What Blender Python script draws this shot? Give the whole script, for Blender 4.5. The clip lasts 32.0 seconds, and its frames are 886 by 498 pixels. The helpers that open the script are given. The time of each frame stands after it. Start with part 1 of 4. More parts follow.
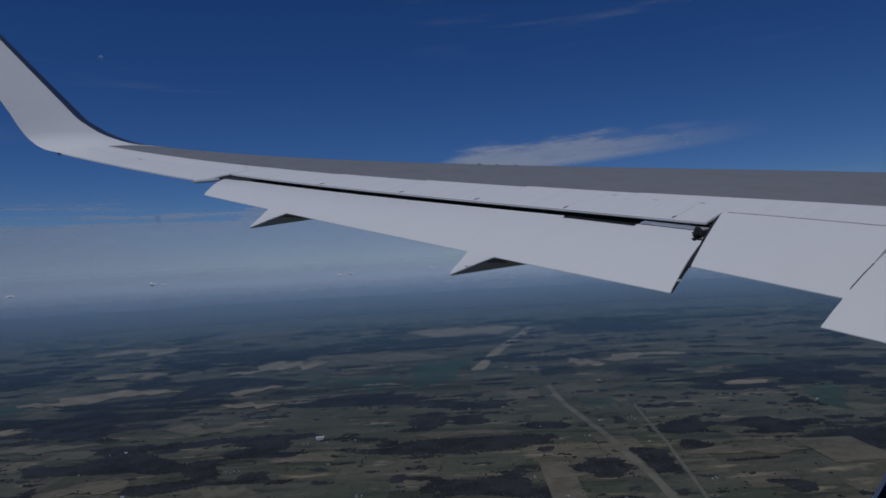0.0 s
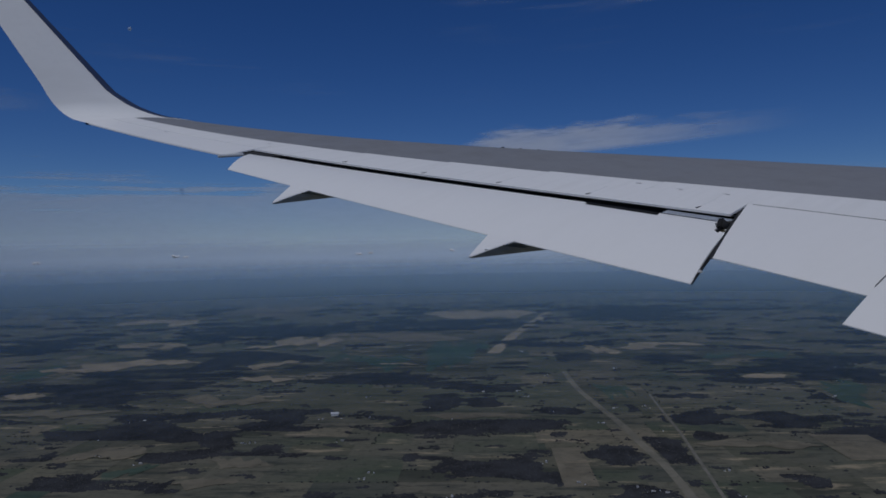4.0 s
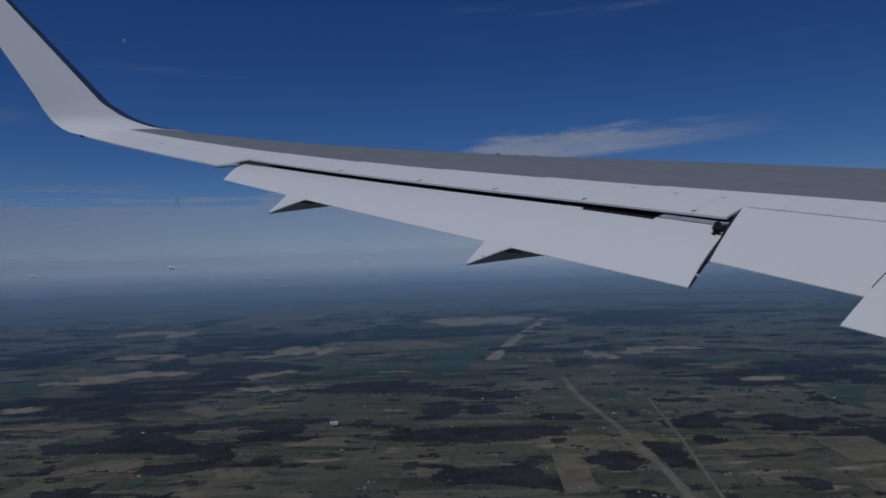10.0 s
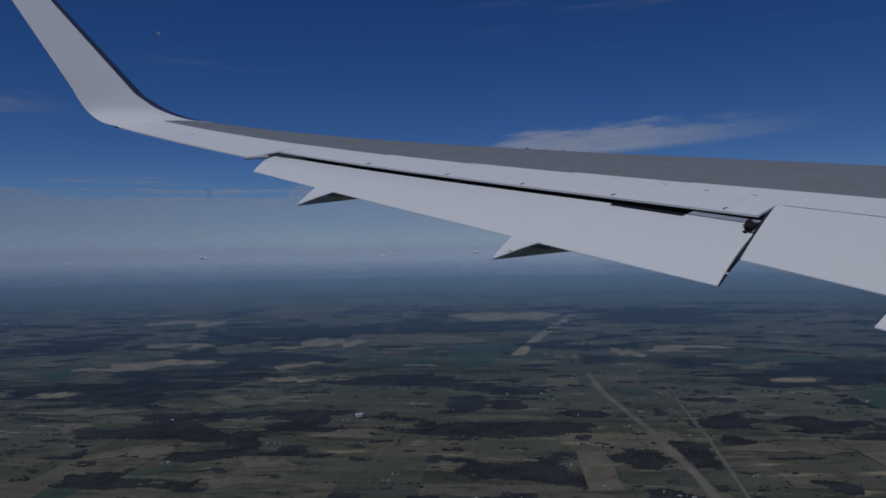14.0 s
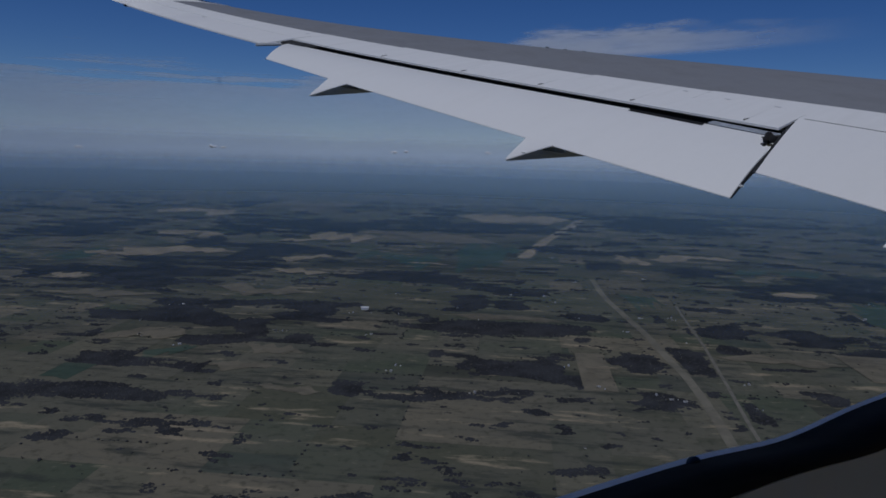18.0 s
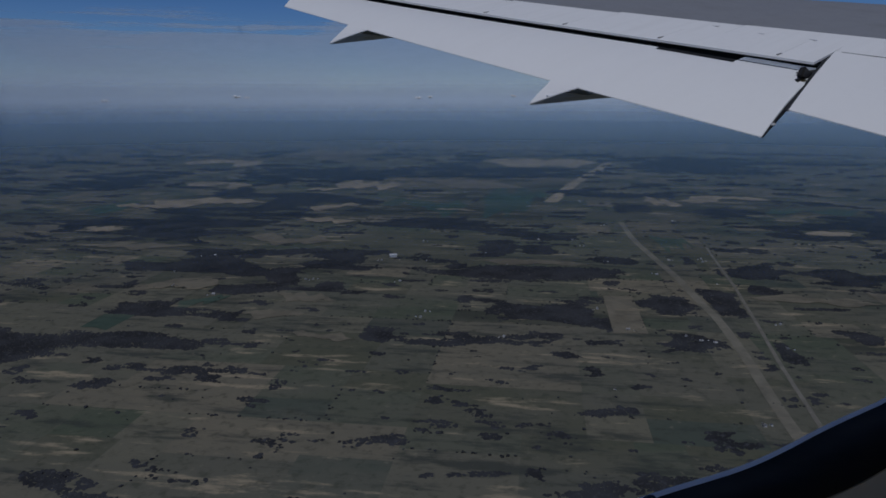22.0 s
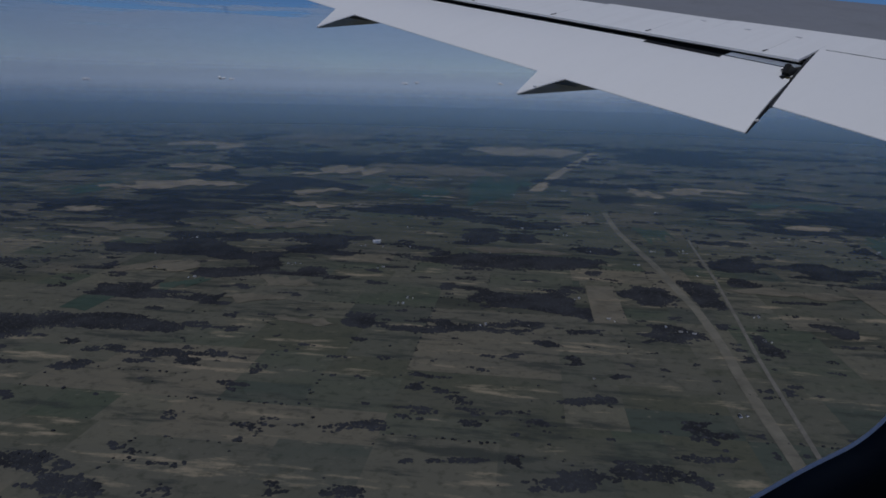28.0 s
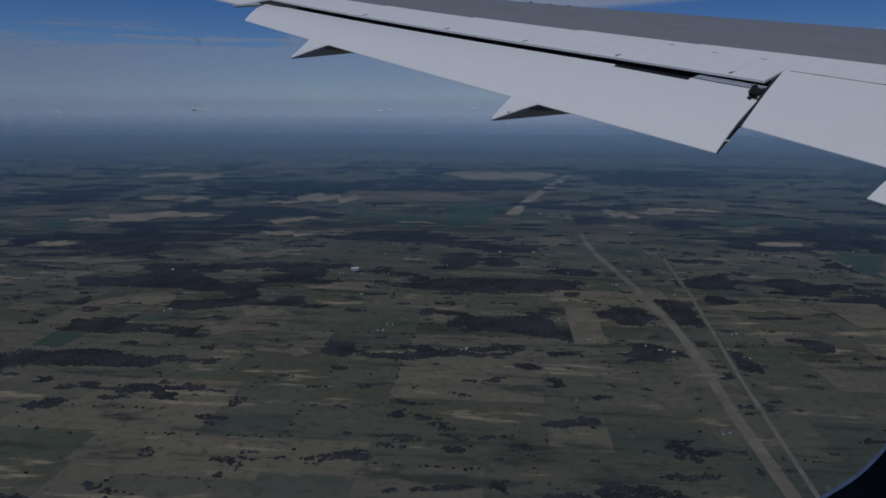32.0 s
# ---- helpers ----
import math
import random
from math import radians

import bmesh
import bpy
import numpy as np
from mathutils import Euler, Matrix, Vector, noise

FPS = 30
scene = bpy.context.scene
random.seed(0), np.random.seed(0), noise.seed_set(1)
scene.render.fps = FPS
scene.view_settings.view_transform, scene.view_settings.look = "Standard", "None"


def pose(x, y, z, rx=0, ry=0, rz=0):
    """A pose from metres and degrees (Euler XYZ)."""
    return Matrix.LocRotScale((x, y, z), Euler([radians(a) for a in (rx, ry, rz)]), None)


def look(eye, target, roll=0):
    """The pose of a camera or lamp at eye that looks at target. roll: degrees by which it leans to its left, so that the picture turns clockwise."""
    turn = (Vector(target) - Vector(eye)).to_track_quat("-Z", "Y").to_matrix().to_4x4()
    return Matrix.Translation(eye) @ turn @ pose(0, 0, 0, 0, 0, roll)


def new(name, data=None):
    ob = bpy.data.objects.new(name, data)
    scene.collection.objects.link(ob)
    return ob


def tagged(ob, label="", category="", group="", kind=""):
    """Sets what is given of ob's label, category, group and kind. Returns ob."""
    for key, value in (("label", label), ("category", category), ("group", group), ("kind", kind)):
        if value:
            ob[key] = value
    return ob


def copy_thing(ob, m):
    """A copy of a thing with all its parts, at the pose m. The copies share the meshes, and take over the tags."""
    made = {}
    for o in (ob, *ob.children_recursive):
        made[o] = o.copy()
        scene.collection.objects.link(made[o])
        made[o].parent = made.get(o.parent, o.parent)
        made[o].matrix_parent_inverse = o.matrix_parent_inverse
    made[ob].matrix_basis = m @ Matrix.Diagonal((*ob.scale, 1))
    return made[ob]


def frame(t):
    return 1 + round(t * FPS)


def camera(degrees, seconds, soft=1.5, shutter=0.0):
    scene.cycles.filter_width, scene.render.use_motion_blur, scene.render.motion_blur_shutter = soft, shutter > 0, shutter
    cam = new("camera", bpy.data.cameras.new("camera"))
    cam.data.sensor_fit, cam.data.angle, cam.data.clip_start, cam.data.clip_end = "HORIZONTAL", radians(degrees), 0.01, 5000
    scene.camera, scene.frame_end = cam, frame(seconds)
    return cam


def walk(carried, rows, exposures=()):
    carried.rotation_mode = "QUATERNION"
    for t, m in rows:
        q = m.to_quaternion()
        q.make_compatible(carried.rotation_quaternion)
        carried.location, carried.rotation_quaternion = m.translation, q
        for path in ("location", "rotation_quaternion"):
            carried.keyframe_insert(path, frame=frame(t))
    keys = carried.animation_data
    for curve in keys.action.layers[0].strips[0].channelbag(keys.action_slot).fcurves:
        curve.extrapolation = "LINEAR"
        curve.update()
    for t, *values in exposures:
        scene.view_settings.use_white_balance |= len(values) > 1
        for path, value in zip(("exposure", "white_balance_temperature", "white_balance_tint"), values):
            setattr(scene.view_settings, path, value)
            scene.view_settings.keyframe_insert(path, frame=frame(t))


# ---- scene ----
# ---- camera: a hand-held view from a cabin seat behind the port wing ----
# x points to the nose, y outboard over the wing, z up; the eye is near the origin
cam = camera(64.0, 32.0, soft=1.7)
# seconds, place of the lens along and up the window, tilt, roll, heading
VIEW = [
    (0.0, -0.0120, -0.0060, 91.60, 3.17, -37.40),
    (0.5, -0.0120, -0.0060, 90.98, 2.76, -37.14),
    (1.0, -0.0125, -0.0088, 90.57, 2.41, -37.35),
    (1.5, -0.0025, -0.0050, 89.46, 2.41, -37.43),
    (2.0, -0.0120, -0.0040, 90.62, 1.28, -35.86),
    (2.5, -0.0120, -0.0040, 89.73, 0.91, -35.40),
    (3.0, -0.0120, -0.0040, 90.04, 0.93, -35.65),
    (3.5, -0.0120, -0.0040, 90.38, 1.07, -35.79),
    (5.5, -0.0120, -0.0056, 89.35, 1.03, -35.82),
    (6.0, -0.0120, -0.0060, 90.12, 0.82, -35.73),
    (6.5, -0.0120, -0.0080, 89.95, 1.13, -35.76),
    (7.0, -0.0100, -0.0138, 89.60, 0.88, -36.15),
    (7.5, -0.0250, -0.0113, 89.01, 0.66, -35.84),
    (8.0, -0.0050, -0.0163, 89.25, 1.19, -36.10),
    (8.5, -0.0100, -0.0163, 89.82, 1.17, -35.97),
    (9.0, -0.0160, -0.0040, 90.01, 1.30, -35.84),
    (9.5, -0.0150, -0.0050, 90.71, 2.22, -35.85),
    (10.0, -0.0140, -0.0060, 90.79, 1.93, -36.06),
    (10.5, -0.0075, -0.0175, 90.64, 2.12, -36.52),
    (11.0, -0.0125, -0.0188, 90.52, 1.66, -36.58),
    (11.5, -0.0025, -0.0188, 90.10, 1.64, -36.17),
    (12.0, -0.0025, -0.0200, 90.04, 1.41, -36.12),
    (12.5, -0.0025, -0.0188, 89.33, 0.67, -35.69),
    (13.0, 0.0025, -0.0175, 90.18, 1.52, -35.05),
    (13.5, 0.0100, -0.0200, 90.27, 1.50, -34.34),
    (14.0, 0.0000, -0.0120, 90.39, 1.04, -33.88),
    (14.5, 0.0000, -0.0104, 89.46, 0.56, -33.65),
    (16.5, 0.0000, -0.0040, 88.18, 0.20, -33.49),
    (17.0, 0.0100, -0.0088, 87.00, -0.33, -33.41),
    (17.5, -0.0100, -0.0175, 84.74, -0.99, -33.23),
    (18.0, -0.0225, -0.0250, 82.29, -1.63, -32.97),
    (18.5, -0.0200, -0.0244, 81.74, -0.72, -32.82),
    (19.0, -0.0175, -0.0238, 79.81, -0.68, -32.34),
    (19.5, -0.0087, -0.0119, 79.75, -0.75, -31.31),
    (20.0, 0.0000, 0.0000, 79.25, -0.78, -30.90),
    (20.5, 0.0000, 0.0019, 78.93, -0.53, -30.67),
    (21.0, 0.0000, 0.0037, 78.87, -0.18, -30.61),
    (21.5, 0.0025, 0.0006, 77.88, -0.47, -30.47),
    (22.0, 0.0050, -0.0025, 77.91, -0.02, -31.02),
    (22.5, 0.0075, -0.0031, 77.49, 0.27, -30.75),
    (23.0, 0.0100, -0.0038, 77.82, -0.24, -31.57),
    (23.5, 0.0075, 0.0012, 77.24, -1.63, -30.86),
    (24.0, 0.0050, 0.0062, 77.99, -2.33, -31.04),
    (24.5, 0.0050, 0.0087, 78.03, -2.18, -31.35),
    (25.0, 0.0050, 0.0112, 78.12, -1.40, -32.99),
    (25.5, 0.0100, 0.0075, 78.04, -2.89, -32.38),
    (27.5, 0.0100, 0.0125, 78.28, -1.03, -32.31),
    (28.0, 0.0025, 0.0188, 76.88, -1.44, -32.06),
    (28.5, -0.0037, 0.0294, 77.20, -1.42, -31.75),
    (29.0, -0.0100, 0.0400, 78.02, -1.56, -32.33),
    (29.5, -0.0237, 0.0406, 79.22, -0.58, -33.17),
    (30.0, -0.0375, 0.0412, 77.38, -0.63, -33.18),
    (30.5, -0.0150, 0.0338, 77.53, -0.60, -34.02),
    (31.0, -0.0175, 0.0300, 78.83, -0.24, -34.51),
    (31.5, -0.0162, 0.0312, 79.21, 0.07, -34.75),
    (32.0, -0.0150, 0.0325, 78.95, -0.27, -34.11),
]
walk(cam, [(t, pose(x, 2.3, z, rx, ry, rz)) for t, x, z, rx, ry, rz in VIEW],
     exposures=[(0.0, -0.95, 6060, 9), (32.0, -0.95, 6060, 9)])

# ---- light: clear sky, high sun over the cabin roof ----
SUN = Vector((-0.36, -0.33, 0.87)).normalized()
world = bpy.data.worlds.new("sky")
scene.world = world
world.use_nodes = True
wn = world.node_tree.nodes
sky = wn.new("ShaderNodeTexSky")
sky.sky_type = "NISHITA"
sky.sun_disc = False
sky.sun_elevation = math.asin(SUN.z)
sky.sun_rotation = math.atan2(SUN.x, SUN.y)
sky.altitude = 2500
sky.air_density = 1.0
sky.dust_density = 0.1
sky.ozone_density = 6.0
wn["Background"].inputs["Strength"].default_value = 0.0765
deep = wn.new("ShaderNodeHueSaturation")
deep.inputs["Hue"].default_value = 0.514
deep.inputs["Saturation"].default_value = 1.22
world.node_tree.links.new(sky.outputs["Color"], deep.inputs["Color"])
world.node_tree.links.new(deep.outputs["Color"], wn["Background"].inputs["Color"])
sun = new("sun", bpy.data.lights.new("sun", "SUN"))
sun.data.energy = 2.85
sun.data.angle = radians(0.53)
sun.data.color = (1.0, 0.97, 0.93)
sun.matrix_world = look(SUN * 50, (0, 0, 0))

# ---- materials ----
def nodes(name):
    m = bpy.data.materials.new(name)
    m.use_nodes = True
    t = m.node_tree
    return m, t, t.nodes["Principled BSDF"]


def ramp(t, stops, mode="LINEAR"):
    r = t.nodes.new("ShaderNodeValToRGB")
    r.color_ramp.interpolation = mode
    e = r.color_ramp.elements
    e[0].position, e[0].color = stops[0][0], (*stops[0][1], 1)
    e[1].position, e[1].color = stops[-1][0], (*stops[-1][1], 1)
    for p, c in stops[1:-1]:
        n = e.new(p)
        n.color = (*c, 1)
    return r


def noise_at(t, vec, scale, detail=4, stretch=None, rough=0.55):
    n = t.nodes.new("ShaderNodeTexNoise")
    n.inputs["Scale"].default_value = scale
    n.inputs["Detail"].default_value = detail
    n.inputs["Roughness"].default_value = rough
    if stretch:
        m = t.nodes.new("ShaderNodeMapping")
        m.inputs["Scale"].default_value = stretch
        t.links.new(vec, m.inputs["Vector"])
        vec = m.outputs["Vector"]
    t.links.new(vec, n.inputs["Vector"])
    return n


def mixed(t, a, b, fac, kind="MIX"):
    m = t.nodes.new("ShaderNodeMix")
    m.data_type = "RGBA"
    m.blend_type = kind
    for socket, v in ((m.inputs[0], fac), (m.inputs[6], a), (m.inputs[7], b)):
        if isinstance(v, bpy.types.NodeSocket):
            t.links.new(v, socket)
        else:
            socket.default_value = v if isinstance(v, float) else (*v, 1)
    return m.outputs[2]


def maths(t, op, a, b=0.0, clamp=False):
    m = t.nodes.new("ShaderNodeMath")
    m.operation, m.use_clamp = op, clamp
    for socket, v in ((m.inputs[0], a), (m.inputs[1], b)):
        if isinstance(v, bpy.types.NodeSocket):
            t.links.new(v, socket)
        else:
            socket.default_value = v
    return m.outputs[0]


def span(t, v, lo, hi, to_lo=0.0, to_hi=1.0, smooth=True):
    m = t.nodes.new("ShaderNodeMapRange")
    m.interpolation_type = "SMOOTHSTEP" if smooth else "LINEAR"
    t.links.new(v, m.inputs["Value"])
    for k, x in zip(("From Min", "From Max", "To Min", "To Max"), (lo, hi, to_lo, to_hi)):
        m.inputs[k].default_value = x
    return m.outputs["Result"]


def where(t):
    return t.nodes.new("ShaderNodeNewGeometry").outputs["Position"]


def paint(name, colour, dirt=0.12, rough=0.35, streak=(0.25, 5.0, 1.0), metal=0.0, gloss=0.5):
    """Aircraft paint: faint streaks of soot along the airflow and fine mottling."""
    m, t, b = nodes(name)
    p = where(t)
    s = noise_at(t, p, 1.0, 5, streak)
    fine = noise_at(t, p, 9.0, 3)
    dark = tuple(c * (1 - dirt * 2.2) for c in colour)
    c1 = mixed(t, colour, dark, span(t, s.outputs["Fac"], 0.42, 0.75))
    c2 = mixed(t, c1, tuple(c * (1 - dirt) for c in colour), span(t, fine.outputs["Fac"], 0.45, 0.8))
    t.links.new(c2, b.inputs["Base Color"])
    t.links.new(span(t, s.outputs["Fac"], 0.2, 0.8, rough - 0.05, rough + 0.15), b.inputs["Roughness"])
    b.inputs["Metallic"].default_value = metal
    b.inputs["Specular IOR Level"].default_value = gloss
    bump = t.nodes.new("ShaderNodeBump")
    bump.inputs["Strength"].default_value = 0.025
    bump.inputs["Distance"].default_value = 0.01
    t.links.new(noise_at(t, p, 2.2, 2).outputs["Fac"], bump.inputs["Height"])
    t.links.new(bump.outputs["Normal"], b.inputs["Normal"])
    return m


WHITE = paint("white_wing_paint", (0.718, 0.714, 0.706), dirt=0.035, rough=0.5)
FLAP = paint("white_flap_paint", (0.748, 0.742, 0.730), dirt=0.018, streak=(0.12, 1.6, 1.0))
GREY = paint("grey_wing_box_paint", (0.205, 0.21, 0.222), dirt=0.06, rough=0.55, streak=(1.5, 1.2, 1.0))
NAVY = paint("dark_blue_edge_paint", (0.035, 0.05, 0.10), dirt=0.1)
BELLY = paint("grey_underside_paint", (0.52, 0.54, 0.54), dirt=0.12)
FITTING = paint("light_grey_fitting_paint", (0.52, 0.53, 0.55), dirt=0.2)
# near-black: shade of gaps and recesses put into colour, also dark fittings
GAP_DARK = paint("gap_shade_and_dark_parts", (0.018, 0.019, 0.022), dirt=0.2, rough=0.7)
HATCH = paint("worn_hatch_paint", (0.60, 0.60, 0.61), dirt=0.2, rough=0.5)
# the blue in this colour is the sky's reflection on the gloss
PALE = paint("glossy_plate_sky_tint", (0.60, 0.65, 0.72), dirt=0.08, rough=0.14)
STEEL = paint("oiled_steel", (0.035, 0.033, 0.030), dirt=0.3, rough=0.45, metal=0.3)
# white for the bead that stands for a glint
GLINT_WHITE = paint("glint_white_gloss", (0.9, 0.9, 0.9), dirt=0.02, rough=0.12)
BRASS = paint("yellow_cadmium_fitting", (0.26, 0.22, 0.12), dirt=0.25, rough=0.4, metal=0.6)
DARK_GREY = paint("dark_grey_parts_and_gap_shade", (0.10, 0.105, 0.11), dirt=0.2, rough=0.7)
TRIM = paint("grey_cabin_plastic", (0.74, 0.68, 0.57), dirt=0.06, rough=0.55, streak=(8, 8, 8))
# pale and warm so the unseen cabin bounces light onto the window trim
CREAM = paint("cream_cabin_plastic", (0.82, 0.74, 0.60), dirt=0.05, rough=0.6, streak=(3, 3, 3))
GASKET = paint("black_window_gasket", (0.06, 0.046, 0.036), dirt=0.2, gloss=0.03, rough=0.9, streak=(20, 20, 20))
RIM, rt_, rb_ = nodes("pale_acrylic_rim")
glow = rt_.nodes.new("ShaderNodeBsdfTranslucent")
glow.inputs["Color"].default_value = (0.80, 0.80, 0.84, 1)
rt_.nodes.remove(rb_)
rt_.links.new(glow.outputs[0], rt_.nodes["Material Output"].inputs["Surface"])

# ---- mesh helpers ----
def link_mesh(name, verts, faces, material, parent=None, label="", smooth=True, mats=None, index=None):
    me = bpy.data.meshes.new(name)
    me.from_pydata([tuple(v) for v in verts], [], faces)
    for m in (mats or [material]):
        me.materials.append(m)
    if index is not None:
        me.polygons.foreach_set("material_index", index)
    me.polygons.foreach_set("use_smooth", [smooth] * len(me.polygons))
    me.update()
    ob = new(name, me)
    if parent is not None:
        ob.parent = parent
    if label:
        ob["label"] = label
    return ob


def part(name, bm, material, parent, label="", smooth=False):
    me = bpy.data.meshes.new(name)
    bmesh.ops.recalc_face_normals(bm, faces=bm.faces)
    bm.to_mesh(me)
    bm.free()
    me.materials.append(material)
    me.polygons.foreach_set("use_smooth", [smooth] * len(me.polygons))
    ob = new(name, me)
    ob.parent = parent
    if label:
        ob["label"] = label
    return ob


def grid(fn, us, vs, flip=False):
    verts = [fn(u, v) for u in us for v in vs]
    n = len(vs)
    faces = []
    for i in range(len(us) - 1):
        for j in range(n - 1):
            q = (i * n + j, i * n + j + 1, (i + 1) * n + j + 1, (i + 1) * n + j)
            faces.append(q[::-1] if flip else q)
    return verts, faces


def loft(name, rings, material, parent, label="", close_ends=True, smooth=True):
    """A closed skin through rings of equal length."""
    n = len(rings[0])
    verts = [p for r in rings for p in r]
    faces = []
    for i in range(len(rings) - 1):
        for j in range(n):
            k = (j + 1) % n
            faces.append((i * n + j, i * n + k, (i + 1) * n + k, (i + 1) * n + j))
    if close_ends:
        faces.append(tuple(range(n))[::-1])
        faces.append(tuple(range((len(rings) - 1) * n, len(rings) * n)))
    bm = bmesh.new()
    vs = [bm.verts.new(p) for p in verts]
    for f in faces:
        bm.faces.new([vs[i] for i in f])
    ob = part(name, bm, material, parent, label, smooth)
    if smooth:
        ob.data.set_sharp_from_angle(angle=radians(35))
    return ob


def box(bm, size, m, bevel=0.0):
    r = bmesh.ops.create_cube(bm, size=1, matrix=m @ Matrix.Diagonal((*size, 1)))
    if bevel:
        edges = list({e for v in r["verts"] for e in v.link_edges})
        bmesh.ops.bevel(bm, geom=edges, offset=bevel, segments=2, affect="EDGES")


def rod(bm, a, b, r, seg=10):
    a, b = Vector(a), Vector(b)
    d = b - a
    m = Matrix.Translation((a + b) / 2) @ d.to_track_quat("Z", "Y").to_matrix().to_4x4()
    bmesh.ops.create_cone(bm, cap_ends=True, segments=seg, radius1=r, radius2=r, depth=d.length, matrix=m)


# ---- the wing ----
# station y is metres outboard, k the fraction of the chord behind the leading edge
def lead(y):
    return 21.0 - 0.675 * y


def chord(y):
    return float(np.interp(y, [2.3, 8.3, 23.2], [9.2, 6.0, 2.5]))


def back(y, k):
    return lead(y) - k * chord(y)


def skin_z(y, k):
    s = (y - 15.0) / 8.0
    return (2.4962 - 0.6037 * k - 0.3471 * k * k + s * (1.1586 + 0.4431 * k + 0.2834 * k * k)
            + s * s * (0.1222 + 0.5469 * k - 0.5344 * k * k) + 0.1278 * s ** 3)


def top(y, k, lift=0.0):
    z = skin_z(y, max(k, 0.15))
    if k < 0.15:
        q = 1 - k / 0.15
        z -= chord(y) * (0.012 * q + 0.034 * q ** 3)
    return (back(y, k), y, z + lift)


def depth(y, k):
    return chord(y) * 0.46 * (0.2969 * math.sqrt(max(k, 0)) - 0.126 * k - 0.3516 * k * k + 0.2843 * k ** 3 - 0.1015 * k ** 4)


def under(y, k):
    x, yy, z = top(y, k)
    return (x, yy, z - depth(y, k) - 0.004)


def flap_z(y):
    s = y - 15.0
    return 1.2517 + 0.27496 * s + 0.00119 * s * s


wing = new("airliner_wing")
wing.location = (0, 0, 0)
tagged(wing, "white airliner wing with grey centre panel, lowered flaps and upswept winglet", "wing")
YS = [2.6 + 0.28 * i for i in range(71)]           # root to tip, 22.2
ROOT, TIP = YS[0], YS[-1]


def strip(name, y0, y1, k0, k1, material, label="", lift=0.0, thick=0.02, ny=24, nk=6, parent=wing, k0b=None, k1b=None, gap=0.0):
    """A panel of the upper skin with thickness; k0b and k1b: the fractions at its outboard end."""
    k0b, k1b = (k0 if k0b is None else k0b), (k1 if k1b is None else k1b)
    rings = []
    for i in range(ny + 1):
        a = i / ny
        y = y0 + gap + (y1 - y0 - 2 * gap) * a
        ka, kb = k0 + (k0b - k0) * a, k1 + (k1b - k1) * a
        up = [top(y, ka + (kb - ka) * j / nk, lift) for j in range(nk + 1)]
        rings.append(up + [(x, yy, z - thick) for x, yy, z in up[::-1]])
    return loft(name, rings, material, parent, label)


# fixed skins: leading edge and box in grey, a white band aft of the rear spar
ks = [0, 0.004, 0.012, 0.03, 0.06, 0.1, 0.15, 0.22, 0.3, 0.38, 0.46, 0.54, 0.6, 0.63]
v, f = grid(lambda y, k: top(y, k), YS, ks)
link_mesh("wing_box_skin", v, f, GREY, wing, "matt grey upper skin between the spars")
v, f = grid(lambda y, k: under(y, k), YS, ks[:-2] + [0.6, 0.62, 0.7, 0.78], flip=True)
link_mesh("lower_skin", v, f, BELLY, wing, "grey lower wing skin")
strip("rear_spar_panel", ROOT, 8.74, 0.70, 0.7342, WHITE, "white fixed panel ahead of the inboard aileron", lift=0.004, ny=20)
strip("hinge_seal", 6.42, 8.66, 0.7344, 0.7358, DARK_GREY, "thin grey seal along the aileron hinge", lift=0.012, thick=0.008, ny=10, nk=2)
SP = [8.74, 9.22, 10.86, 12.39, 13.84, 15.55, 17.72]
JOINTS = [ROOT, 10.3, 12.2, 14.1, 15.9, 17.75]
for a, b in zip(JOINTS[:-1], JOINTS[1:]):
    strip("rear_spar_panel", a, b, 0.606, 0.70, WHITE, "white fixed panel ahead of the spoilers", lift=0.004, ny=12, k0b=0.594 if a > 5 else 0.600, gap=0.002)
strip("rear_spar_panel", 17.75, TIP, 0.6, 0.78, WHITE, "white fixed panel ahead of the outboard aileron", lift=0.004, ny=20)
for a, b in zip(SP[:-1], SP[1:]):
    sp = strip("spoiler", a, b, 0.7008, 0.82, WHITE, lift=0.006, thick=0.035, ny=8, gap=0.002)
    hinge = bmesh.new()
    for y in ((a + 0.01,) if a > 9 else ()):
        x, yy, z = top(y, 0.80, 0.010)
        box(hinge, (0.13, 0.022, 0.010), Matrix.Translation((x, yy, z)) @ Matrix.Rotation(0.22, 4, "X") @ Matrix.Rotation(-0.20, 4, "Y"), 0.008)
    if a > 9:
        part("joint_seal", hinge, GAP_DARK, sp, "short dark seal at the panel joint")
strip("outboard_aileron", 17.75, TIP, 0.7806, 1.0, FLAP, "white outboard aileron, faired", lift=0.0, thick=0.03, ny=20, gap=0.012)
# the notch at the aileron's inboard end
bm = bmesh.new()
x, y, z = top(17.8, 0.99)
box(bm, (0.55, 0.16, 0.06), Matrix.Translation((x + 0.12, y - 0.1, z - 0.03)) @ Matrix.Rotation(-0.12, 4, "Y"), 0.015)
part("aileron_end_fairing", bm, FLAP, wing, "white pointed end fairing")

# cove between the spoilers and the flap, coloured near-black for the shade in it
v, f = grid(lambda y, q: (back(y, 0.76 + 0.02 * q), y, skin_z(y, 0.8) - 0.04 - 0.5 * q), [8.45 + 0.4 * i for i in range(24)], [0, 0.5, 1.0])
link_mesh("flap_cove", v, f, GAP_DARK, wing, "near-black cove ahead of the flap, shade put in its colour")


